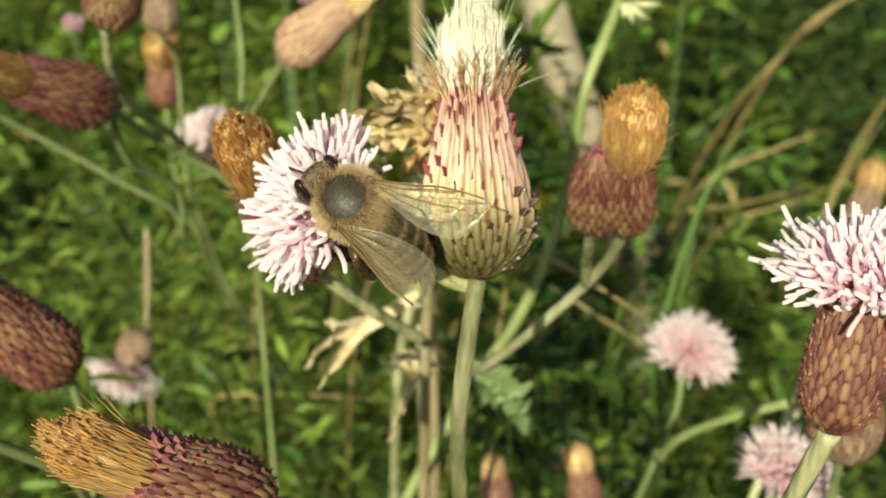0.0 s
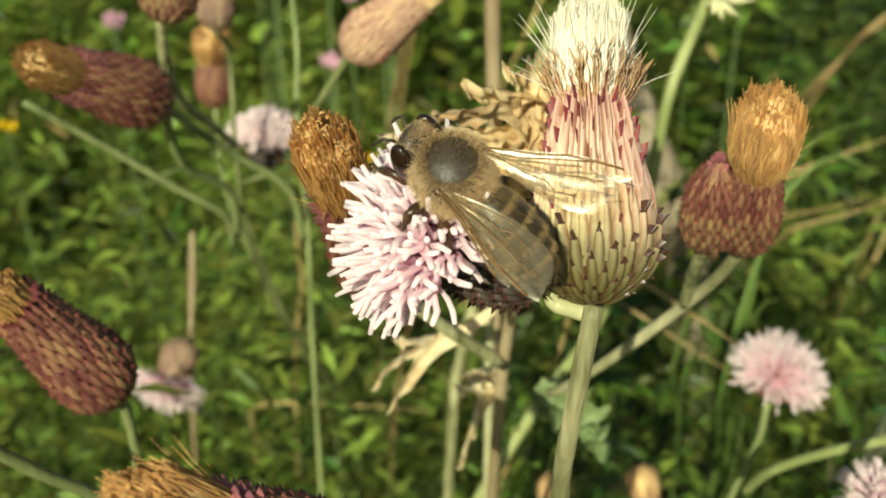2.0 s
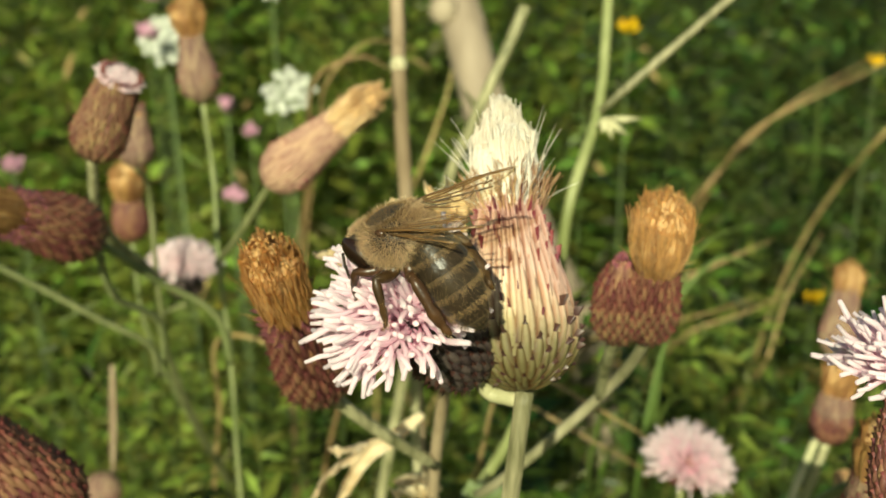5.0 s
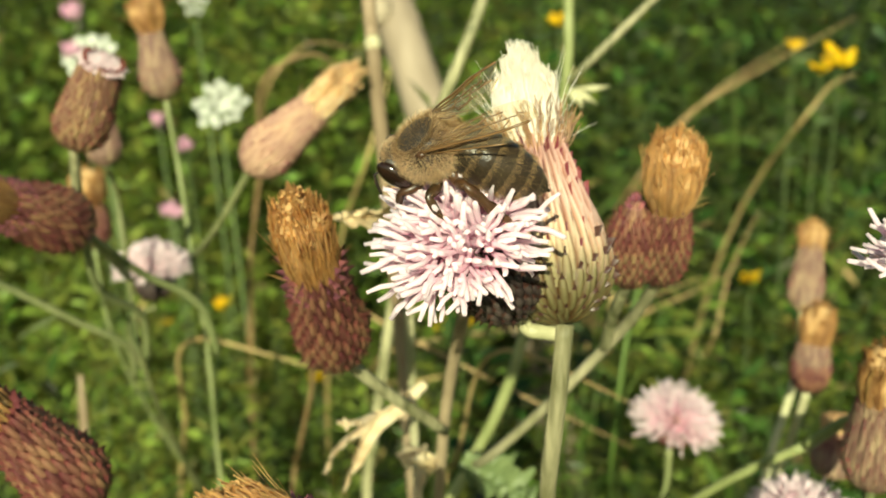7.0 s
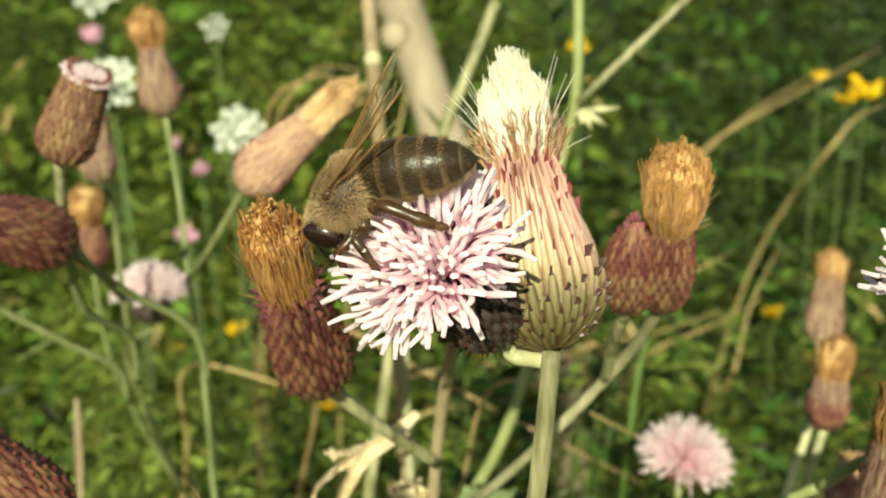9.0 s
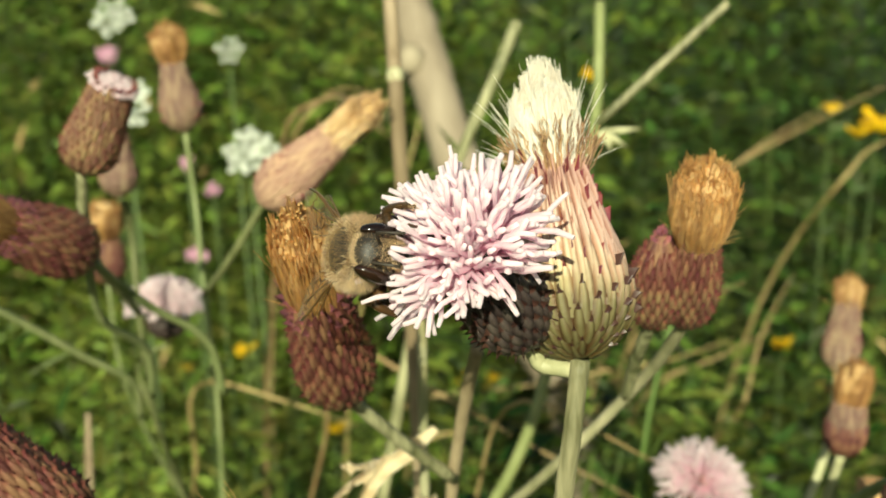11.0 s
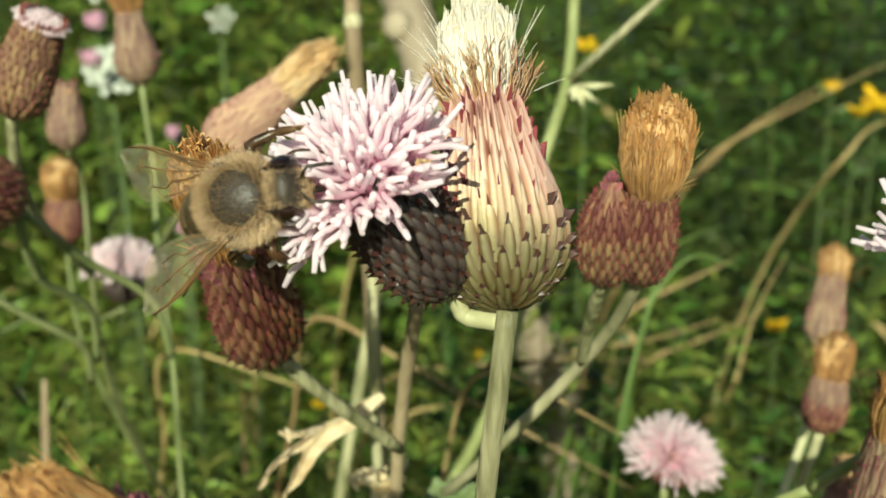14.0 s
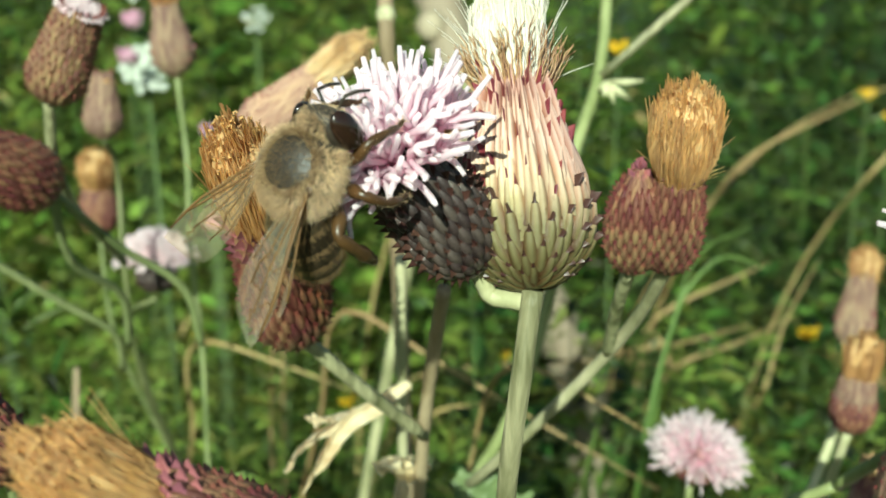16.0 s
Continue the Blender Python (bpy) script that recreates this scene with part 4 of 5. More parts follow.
snag = lone_stem([(-0.0061, 0.1464, 0.6057), (-0.0058, 0.1434, 0.5999), (-0.0056, 0.1404, 0.5963), (-0.0054, 0.1402, 0.5900), (-0.0049, 0.1399, 0.5794), (-0.0043, 0.1413, 0.5645)] + to_ground((-0.006, 0.15, 0.5), (0.0, 0.02))[1:], 0.0009, 0.0011, M_STEMBROWN, "dead_stem", "brown dead stem with a pale swollen node", "dead stem", [(12, 1.25)])
g = Geo()
g.ball((0, 0, 0), (0.0012, 0.0012, 0.0013), sides=12, rings=8)
part("node", g.mesh("node", [M_STEMPALE]), snag, Matrix.Translation(Vector((-0.0056, 0.1404, 0.5963)) - snag.location), "pale swollen node")
lone_stem([(0.0109, 0.1590, 0.6004), (0.0079, 0.1566, 0.5938), (0.0040, 0.1558, 0.5853), (0.0009, 0.1563, 0.5778), (-0.0031, 0.1566, 0.5639)] + to_ground((0.0, 0.17, 0.5), (0.0, 0.02))[1:], 0.0008, 0.0010, M_STEM, "dead_stem", "grey-green leaning bare stem", "dead stem")
cane = lone_stem([(-0.0088, 0.3538, 0.5996), (-0.0032, 0.3403, 0.5778), (0.0017, 0.3293, 0.5629), (0.0087, 0.3205, 0.5395), (0.0229, 0.3126, 0.5048), (0.0397, 0.3144, 0.4680), (0.0443, 0.3159, 0.4432)] + to_ground((0.055, 0.36, 0.36), (0.01, 0.02))[1:], 0.0060, 0.0085, M_WOOD, "old_cane", "thick weathered pale grey-brown dead cane", "dead cane", [(6, 1.15)])
g = Geo()
g.ball((0, 0, 0), (0.0045, 0.0035, 0.0045), sides=12, rings=8)
part("knot", g.mesh("knot", [M_WOOD]), cane, Matrix.Translation(Vector((-0.0049, 0.3282, 0.5707)) - cane.location))


# ---- the honey bee ----
def bee_fur(name, spots, length, thick, parent, mat=M_FUR, label=""):
    g = Geo()
    for p, n in spots:
        d = (Vector(n) + Vector((random.gauss(-0.25, 0.3), random.gauss(0, 0.3), random.gauss(0.0, 0.3)))).normalized()
        l = length * random.uniform(0.6, 1.25)
        p = Vector(p)
        g.tube([p, p + d * l * 0.6, p + d * l + Vector((-0.1, 0, -0.05)) * l], [thick, thick * 0.7, thick * 0.15], 3, cap=False)
    return tagged(part(name, g.mesh(name, [mat]), parent, label=label), kind="stuff")


def ball_spots(count, centre, radii, keep=lambda n: True):
    out = []
    while len(out) < count:
        n = Vector((random.gauss(0, 1), random.gauss(0, 1), random.gauss(0, 1))).normalized()
        if keep(n):
            p = Vector(centre) + Vector((n.x * radii[0], n.y * radii[1], n.z * radii[2]))
            out.append((p, Vector((n.x / radii[0], n.y / radii[1], n.z / radii[2])).normalized()))
    return out


bee = tagged(new("honey_bee"), "dark honey bee with tan fur and amber wings on the flower", "bee")
bee.scale = (0.95, 0.95, 0.95)
NECK = Vector((2.0, 0, -0.6)) * MM
THORAX = (2.35 * MM, 2.2 * MM, 1.75 * MM)
g = Geo()
g.ball((0, 0, 0), THORAX, sides=28, rings=18)
g.ball((-1.45 * MM, 0, 0.72 * MM), (0.62 * MM, 1.05 * MM, 0.52 * MM))
thorax = part("thorax", g.mesh("thorax", [M_CHITIN]), bee, label="dark thorax with a bare back ringed by tan fur")
bald = lambda n: n.z > 0.45 and ((n.x - 0.16) / 0.60) ** 2 + (n.y / 0.69) ** 2 < 1
bee_fur("fur", ball_spots(8200, (0, 0, 0), [r * 0.985 for r in THORAX], lambda n: not bald(n) and n.x < 0.78), 0.62 * MM, 0.014 * MM, thorax)
bee_fur("inner_fur", ball_spots(1500, (0, 0, 0), [r * 0.99 for r in THORAX], lambda n: bald(Vector((0.16 + (n.x - 0.16) * 0.82, n.y * 0.84, n.z))) and not bald(n)), 0.40 * MM, 0.013 * MM, thorax, M_FURMID)
bee_fur("short_fur", ball_spots(650, (0, 0, 0), [r * 0.99 for r in THORAX], bald), 0.30 * MM, 0.008 * MM, thorax, M_FURMID)
bee_fur("collar_fur", ball_spots(900, (-1.45 * MM, 0, 0.72 * MM), (0.6 * MM, 1.0 * MM, 0.5 * MM), lambda n: n.x < 0.2), 0.6 * MM, 0.014 * MM, thorax)
for sgn in (1, -1):
    g = Geo()
    g.ball((-0.35 * MM, sgn * 1.92 * MM, 1.02 * MM), (0.42 * MM, 0.26 * MM, 0.26 * MM), sides=12, rings=8)
    part("wing_base", g.mesh("wing_base", [M_LEG]), thorax, label="small brown wing joint")
g = Geo()
tilt = Matrix.Rotation(radians(24), 3, "Y")
MID = Vector((0.55, 0, 0.0)) * MM
g.ball(MID, (1.05 * MM, 1.72 * MM, 1.6 * MM), tilt, sides=22, rings=14)
g.ball(MID + Vector((0.45, 0, -1.25)) * MM, (0.5 * MM, 0.7 * MM, 0.6 * MM), tilt)
g.tube([MID + Vector(p) * MM for p in ((0.5, 0, -1.6), (0.6, 0, -2.5), (0.4, 0, -3.4))], [0.22 * MM, 0.16 * MM, 0.06 * MM], 6)
bee_head = part("head", g.mesh("head", [M_CHITIN]), bee, Matrix.Translation(NECK), "dark head bent to the flower")
bee_fur("face_fur", ball_spots(3000, MID, (1.02 * MM, 1.62 * MM, 1.56 * MM), lambda n: abs(n.y) < 0.60 and n.x > -0.75), 0.36 * MM, 0.013 * MM, bee_head)
for sgn in (1, -1):
    g = Geo()
    g.ball(MID + Vector((0.14, sgn * 1.42, 0.14)) * MM, (0.80 * MM, 0.50 * MM, 1.35 * MM), tilt @ Matrix.Rotation(sgn * 0.16, 3, "X"), sides=20, rings=14)
    part("compound_eye", g.mesh("compound_eye", [M_EYE]), bee_head, label="glossy black eye")
    g = Geo()
    g.tube([MID + Vector((x, sgn * y, z)) * MM for x, y, z in ((0.85, 0.3, -0.1), (1.5, 0.7, 0.35), (1.85, 0.95, 0.45), (2.3, 1.0, -0.3), (2.6, 1.05, -1.2))], [0.10 * MM, 0.09 * MM, 0.11 * MM, 0.11 * MM, 0.09 * MM], 7)
    part("antenna", g.mesh("antenna", [M_CHITIN]), bee_head)
ABD = 7.4 * MM
GIRTH = ((0, 0.08, 0.18, 0.32, 0.46, 0.60, 0.74, 0.86, 0.95, 1.0), (1.10, 1.50, 1.76, 1.92, 1.92, 1.80, 1.52, 1.10, 0.60, 0.10))
girth = lambda s: float(np.interp(s, *GIRTH)) * MM
g = Geo()
g.lathe([(-ABD * i / 28, max(girth(i / 28) * 0.93, 0.0001)) for i in range(29)], 24)
TO_BACK = Matrix.Rotation(radians(90), 4, "Y")
abdomen = part("abdomen", g.mesh("abdomen", [M_CHITIN]), bee, Matrix.Translation((-1.7 * MM, 0, -0.1 * MM)) @ TO_BACK, "dark brown abdomen with pale hairy bands")
cuts = [0.0, 0.17, 0.35, 0.53, 0.70, 0.85, 1.0]
for a, b in zip(cuts, cuts[1:]):
    g = Geo()
    g.lathe([(-ABD * (a + (b + 0.02 - a) * i / 8), max(girth(min(a + (b + 0.02 - a) * i / 8, 1)) * (0.955 + 0.05 * i / 8), 0.00012)) for i in range(9)], 28)
    part("abdomen_ring", g.mesh("abdomen_ring", [M_BAND]), abdomen)
g = Geo()
for k in range(6600):
    a = random.uniform(0, 2 * math.pi)
    pale = k < 4400
    if k < 3700:
        s = random.choice(cuts[:5]) + random.uniform(0.0, 0.06)
    else:
        s = random.uniform(0.0, 0.2) if pale else random.uniform(0.02, 0.98)
    s = max(s, 0.015)
    r = girth(s) * 0.985
    p = Vector((r * math.cos(a), r * math.sin(a), -ABD * s))
    d = Vector((math.cos(a) + random.gauss(0, 0.25), math.sin(a) + random.gauss(0, 0.25), -1.5 + random.gauss(0, 0.35))).normalized()
    g.tube([p, p + d * random.uniform(0.2, 0.36) * MM], [0.006 * MM, 0.003 * MM], 3, mat=0 if pale else 1, cap=False)
for k in range(1500):
    s, a = random.uniform(0, 0.95), random.uniform(-1.0, 1.0)
    r = girth(s) * 0.97
    p = Vector((r * math.cos(a), r * math.sin(a), -ABD * s))
    d = Vector((math.cos(a), math.sin(a), -0.7 + random.gauss(0, 0.3))).normalized()
    g.tube([p, p + d * 0.35 * MM], [0.008 * MM, 0.003 * MM], 3, cap=False)
tagged(part("abdomen_fur", g.mesh("abdomen_fur", [M_FURMID, M_FURDARK]), abdomen), kind="stuff")


def wing(length, width, sgn, veins, name):
    """A membrane that points back from its hinge, leading edge outward."""
    g, rows, n = Geo(), [], 14
    for i in range(n):
        s = i / (n - 1)
        lead = 0.10 * width * math.sin(s * 2.2)
        w = width * (0.16 + 0.84 * math.sin(min(s / 0.70, 1) * math.pi / 2) ** 1.1) * (1 - max(0, (s - 0.72) / 0.28) ** 2.2 * 0.88)
        x = -length * s * (1 - 0.04 * s)
        rows.append([(x + 0.05 * length * max(0, s - 0.6) * (j / 6), sgn * (lead + (0 if s < 0.8 else -(s - 0.8) * 0.9 * width) - w * j / 6), 0.035 * width * math.sin(j * 2.1 + s * 5) + 0.03 * length * s * s) for j in range(7)])
    g.grid(rows)
    ob = part(name, g.mesh(name, [M_WING]), bee, label="thin amber-tinted veined wing")
    up = 0.02 * MM
    for j0, j1, i0, i1, r in veins:
        pts = []
        for k in range(6):
            i, j = i0 + (i1 - i0) * k / 5, j0 + (j1 - j0) * k / 5
            p = Vector(rows[int(i)][int(j)]).lerp(Vector(rows[min(int(i) + 1, n - 1)][min(int(j) + 1, 6)]), (i % 1 + j % 1) / 2)
            pts.append(p + Vector((0, 0, up)))
        g = Geo()
        g.tube(pts, r, 4)
        part("vein", g.mesh("vein", [M_VEIN]), ob)
    return ob


FORE = [(0, 0, 0, 12, 0.085 * MM), (1.2, 0.8, 0, 9, 0.06 * MM), (2, 2.6, 0, 9, 0.05 * MM), (3, 4.6, 1, 8, 0.045 * MM), (5, 5.8, 2, 6, 0.04 * MM), (0.8, 2.6, 6, 7, 0.035 * MM), (2.5, 4.3, 5, 6, 0.035 * MM), (0.6, 2.7, 9, 10, 0.035 * MM), (2.6, 4.4, 8, 8.5, 0.035 * MM), (2.6, 3.4, 9, 11.5, 0.03 * MM)]
HIND = [(0, 0, 0, 11, 0.06 * MM), (2, 2.5, 0, 8, 0.045 * MM), (3.5, 5, 1, 7, 0.04 * MM), (0.3, 2.4, 6, 7, 0.03 * MM)]
wings = {}
for sgn, side in ((1, "l"), (-1, "r")):
    wings["f" + side] = wing(9.0 * MM, 3.3 * MM, sgn, FORE, "fore_wing")
    wings["h" + side] = wing(6.4 * MM, 2.0 * MM, sgn, HIND, "hind_wing")


def leg(pts, radii, sgn, name):
    g = Geo()
    line = [Vector((x, y * sgn, z)) * MM for x, y, z in pts]
    fine = []
    for a, b in zip(line, line[1:]):
        fine += [a, a.lerp(b, 0.3), a.lerp(b, 0.8)]
    fine.append(line[-1])
    rr = []
    for a, b in zip(radii, radii[1:]):
        rr += [a * 0.8, (a * 1.1 + b * 0.3) / 1.2, (a * 0.5 + b * 0.5)]
    rr.append(radii[-1])
    g.tube(fine, [r * MM for r in rr], 8)
    for _ in range(120):
        k = random.randrange(3, len(fine) - 1)
        p = fine[k].lerp(fine[k + 1], random.random())
        d = Vector((random.gauss(0, 1), random.gauss(0, 1), random.gauss(0, 1))).normalized()
        g.tube([p, p + d * 0.42 * MM], [0.014 * MM, 0.004 * MM], 3, mat=1, cap=False)
    return part(name, g.mesh(name, [M_LEG, M_FUR]), bee)


legs = {}
for sgn in (1, -1):
    leg([(1.2, 0.7, -1.5), (1.6, 1.4, -2.0), (2.8, 2.0, -1.7), (3.6, 1.9, -2.9), (4.0, 1.6, -4.0), (4.4, 1.5, -4.3)], [0.4, 0.36, 0.28, 0.22, 0.15, 0.08], sgn, "front_leg")
    legs[sgn] = leg([(0.1, 0.9, -1.6), (0.1, 1.8, -2.1), (0.3, 3.1, -1.6), (0.2, 3.5, -3.3), (0.5, 3.4, -4.6), (0.9, 3.3, -5.1)], [0.42, 0.38, 0.3, 0.26, 0.17, 0.08], sgn, "middle_leg")
    leg([(-1.0, 0.9, -1.5), (-1.4, 1.8, -2.2), (-2.4, 2.7, -1.7), (-3.0, 2.9, -3.6), (-3.4, 2.8, -5.2), (-3.7, 2.7, -5.9)], [0.45, 0.40, 0.34, 0.44, 0.32, 0.08], sgn, "hind_leg")


# ---- meadow ----
def scatter(name, verts, faces, turns, places, mat, label="", kind="stuff", category=""):
    """One object of many copies of a small template: turns (N,3,3) and places (N,3)."""
    verts = np.array(verts, float)
    n, k = len(places), len(verts)
    v = (np.einsum("nij,kj->nki", turns, verts) + places[:, None, :]).reshape(-1, 3)
    f = np.array(faces)
    fa = (f[None] + (np.arange(n) * k)[:, None, None]).reshape(-1, f.shape[1])
    me = bpy.data.meshes.new(name)
    me.vertices.add(len(v))
    me.vertices.foreach_set("co", v.ravel())
    me.loops.add(fa.size)
    me.loops.foreach_set("vertex_index", fa.ravel())
    me.polygons.add(len(fa))
    me.polygons.foreach_set("loop_start", np.arange(len(fa)) * f.shape[1])
    me.polygons.foreach_set("use_smooth", np.ones(len(fa), bool))
    me.materials.append(mat)
    me.update()
    me.validate()
    return tagged(new(name, me), label, category, kind=kind)


def turned(ways, ups, length, width):
    """Bases for templates that lie along y with z up."""
    y = ways / np.linalg.norm(ways, axis=1, keepdims=True)
    x = np.cross(y, ups)
    x /= np.linalg.norm(x, axis=1, keepdims=True) + 1e-9
    z = np.cross(x, y)
    return np.stack([x * width[:, None], y * length[:, None], z * length[:, None]], 2)


ground = Geo()
ground.grid([[(-60 + 120 * i / 24, -60 + 120 * j / 24, -0.002 if abs(i - 12) + abs(j - 12) < 3 else random.uniform(-0.05, 0.03)) for i in range(25)] for j in range(25)])
tagged(new("ground", ground.mesh("ground", [M_SOIL])), "dark meadow soil under dense green herbs", "ground", kind="structure")

LEAF_V = [(0, 0, 0), (-0.5, 0.42, 0.06), (0, 0.48, -0.05), (0.5, 0.42, 0.06), (0, 1.0, -0.10)]
LEAF_F = [(0, 2, 1), (0, 3, 2), (1, 2, 4), (2, 3, 4)]
rng = np.random.default_rng(5)


def canopy(x, y):
    """Height of the herbs: a low front that climbs to a thicket behind."""
    h = 0.20 + 0.72 * np.clip(y - 0.24, 0, 0.5)
    h = h * (1 - 0.18 * np.clip((x - 0.08) / 0.1, 0, 1) * np.clip((y - 0.38) / 0.1, 0, 1))
    h = h + 0.325 * np.exp(-((x - 0.040) / 0.036) ** 2 - ((y - 0.255) / 0.03) ** 2)
    return h + 0.05 * np.sin(x * 11 + y * 5) * np.sin(y * 9 - x * 4) + 0.035 * np.sin(x * 37 + 1) * np.sin(y * 31)


def herbs(name, count, xs, ys, per, leaf, label, mat=M_HERB, clear=False, tall=None):
    """Leafy sprigs: thin stems from the soil with leaflets along their upper part."""
    x, y = rng.uniform(*xs, count), rng.uniform(*ys, count)
    keep = (x < 0.05) | (rng.random(count) < np.where((x > 0.1) & (y > 0.4), 0.55, 0.6)) | (y < 0)
    if clear:
        keep &= (np.hypot(x, y - 0.4) > 0.95)
    x, y = x[keep], y[keep]
    count = len(x)
    h = (canopy(x, y) if tall is None else tall[0] + (tall[1] - tall[0]) * (y - ys[0]) / (ys[1] - ys[0])) * rng.uniform(0.62, 1.06, count)
    lean = rng.normal(0, 0.05, (count, 2))
    s = rng.uniform(0.12, 1.0, (count, per)) ** 0.6
    px = x[:, None] + lean[:, :1] * s ** 2
    py = y[:, None] + lean[:, 1:] * s ** 2
    pz = h[:, None] * s
    places = np.stack([px, py, pz], 2).reshape(-1, 3)
    n = len(places)
    a = rng.uniform(0, 2 * np.pi, n)
    ways = np.stack([np.cos(a), np.sin(a), rng.normal(0.35, 0.4, n)], 1)
    ups = np.stack([rng.normal(0, 0.5, n), rng.normal(0, 0.5, n), np.ones(n)], 1)
    size = rng.uniform(0.55, 1.3, (count, 1)) * rng.uniform(0.6, 1.2, (count, per)) * (1.25 - 0.5 * s)
    size = size.reshape(-1) * leaf * 1.2
    broad = np.repeat(rng.uniform(0.10, 0.46, count) if tall is None else rng.uniform(0.10, 0.28, count), per)
    scatter(name, LEAF_V, LEAF_F, turned(ways, ups, size, size * broad), places, mat, label, category="herbs")
    sv = [(0.5, 0, 0), (-0.25, 0, 0.43), (-0.25, 0, -0.43), (0.3, 1, 0), (-0.15, 1, 0.25), (-0.15, 1, -0.25)]
    sf = [(0, 1, 4, 3), (1, 2, 5, 4), (2, 0, 3, 5)]
    ways = np.stack([lean[:, 0], lean[:, 1], h], 1)
    l = np.linalg.norm(ways, axis=1)
    t = turned(ways, np.tile([0.0, 1.0, 0.1], (count, 1)), l, np.full(count, 0.0005))
    t[:, :, 2] *= (0.0005 / l)[:, None]
    scatter(name.replace("leaves", "stems"), sv, sf, t, np.stack([x, y, np.zeros(count)], 1), M_HERBSTEM, "thin green stems of meadow herbs", category="herbs")


herbs("near_herb_leaves", 2300, (-0.42, 0.42), (0.25, 0.62), 58, 0.0160, "dense small green leaves of meadow herbs in sun")
herbs("fore_herb_leaves", 330, (0.0, 0.10), (0.225, 0.285), 90, 0.011, "upright clump of small-leaved green herbs before the cane", M_HERBSHADE)
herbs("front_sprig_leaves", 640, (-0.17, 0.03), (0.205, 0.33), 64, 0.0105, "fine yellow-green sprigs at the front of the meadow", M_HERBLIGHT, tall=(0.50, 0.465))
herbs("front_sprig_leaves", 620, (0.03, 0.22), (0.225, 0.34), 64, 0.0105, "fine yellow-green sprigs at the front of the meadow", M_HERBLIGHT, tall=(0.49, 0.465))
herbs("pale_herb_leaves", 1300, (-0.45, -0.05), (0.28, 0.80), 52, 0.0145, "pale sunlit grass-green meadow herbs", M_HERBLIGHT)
herbs("middle_herb_leaves", 1100, (-0.75, 0.12), (0.60, 1.2), 44, 0.021, "green leafy thicket of meadow herbs")
# right-hand thicket, its shade painted by the darkened leaf tone
herbs("dark_herb_leaves", 1300, (0.12, 0.95), (0.50, 1.2), 50, 0.020, "green leafy thicket of meadow herbs with shade in the leaf colour", M_HERBSHADE)
herbs("far_herb_leaves", 1100, (-2.0, 0.3), (1.2, 4.0), 40, 0.03, "far green meadow herbs")
# the painted shade goes on into the far right
herbs("far_dark_herb_leaves", 900, (0.3, 2.0), (1.2, 4.0), 40, 0.03, "far green meadow herbs with shade in the leaf colour", M_HERBSHADE)
herbs("surrounding_herb_leaves", 900, (-2.0, 2.0), (-2.0, -0.35), 30, 0.03, "green meadow herbs around")
herbs("flanking_herb_leaves", 300, (-1.4, -0.42), (-0.3, 0.6), 30, 0.02, "green meadow herbs around")
herbs("flanking_herb_leaves", 300, (0.42, 1.4), (-0.3, 0.6), 30, 0.02, "green meadow herbs around")
herbs("meadow_herb_leaves", 4400, (-4.0, 4.0), (-3.5, 5.0), 15, 0.055, "dense green meadow herbs all around", clear=True)

BLADE_V = [(x * w, y, 0.35 * y * y) for y, w in ((0, 1.0), (0.3, 0.95), (0.55, 0.8), (0.8, 0.5), (1.0, 0.05)) for x in (-0.5, 0.5)]
BLADE_F = [(i * 2, i * 2 + 1, i * 2 + 3, i * 2 + 2) for i in range(4)]
rng = np.random.default_rng(23)
n = 480
places = np.stack([rng.uniform(-0.5, 0.5, n), rng.uniform(0.28, 0.9, n), np.zeros(n)], 1)
places[:, 2] = canopy(places[:, 0], places[:, 1]) * rng.uniform(0.35, 0.8, n)
size = rng.uniform(0.05, 0.17, n)
scatter("grass_blades", BLADE_V, BLADE_F, turned(np.stack([rng.normal(0, 0.6, n), rng.normal(-0.1, 0.4, n), np.ones(n)], 1), np.stack([rng.normal(0, 1, n), rng.normal(0, 1, n), np.full(n, -0.3)], 1), size, rng.uniform(0.0009, 0.0024, n)), places, M_BLADE, "thin arching green grass blades among the herbs", category="grass")

n = 420
rng = np.random.default_rng(11)
places = np.stack([rng.uniform(-0.45, 0.45, n), rng.uniform(0.3, 0.7, n), np.zeros(n)], 1)
places[:, 2] = canopy(places[:, 0], places[:, 1]) * rng.uniform(0.55, 1.0, n)
a = rng.uniform(0, 2 * np.pi, n)
size = rng.uniform(0.008, 0.026, n)
scatter("dead_herb_leaves", LEAF_V, LEAF_F, turned(np.stack([np.cos(a), np.sin(a), rng.normal(0.1, 0.6, n)], 1), np.stack([rng.normal(0, 0.6, n), rng.normal(0, 0.6, n), np.ones(n)], 1), size, size * rng.uniform(0.06, 0.2, n)), places, M_STRAW, "dry tan leaf scraps among the green herbs", category="herbs")


def strip(name, pts, width, mat, label, category, fold=0.25, group=""):
    """A grass blade or dry straw: a folded strip that tapers to its tip, rooted in the soil."""
    line = smooth_line(pts, 8)
    n, rows, g = len(line), [], Geo()
    for i, p in enumerate(line):
        t = (line[min(i + 1, n - 1)] - line[max(i - 1, 0)]).normalized()
        side = t.cross(Vector((0.2, -1, 0.45))).normalized()
        up = side.cross(t)
        s = i / (n - 1)
        w = width * 0.72 * (1 - 0.9 * s ** 2)
        rows.append([p - side * w + up * w * fold, p, p + side * w + up * w * fold, p - up * w * 0.12])
    g.grid(rows, 0, True)
    return tagged(new(name, g.mesh(name, [mat])), label, category, group)


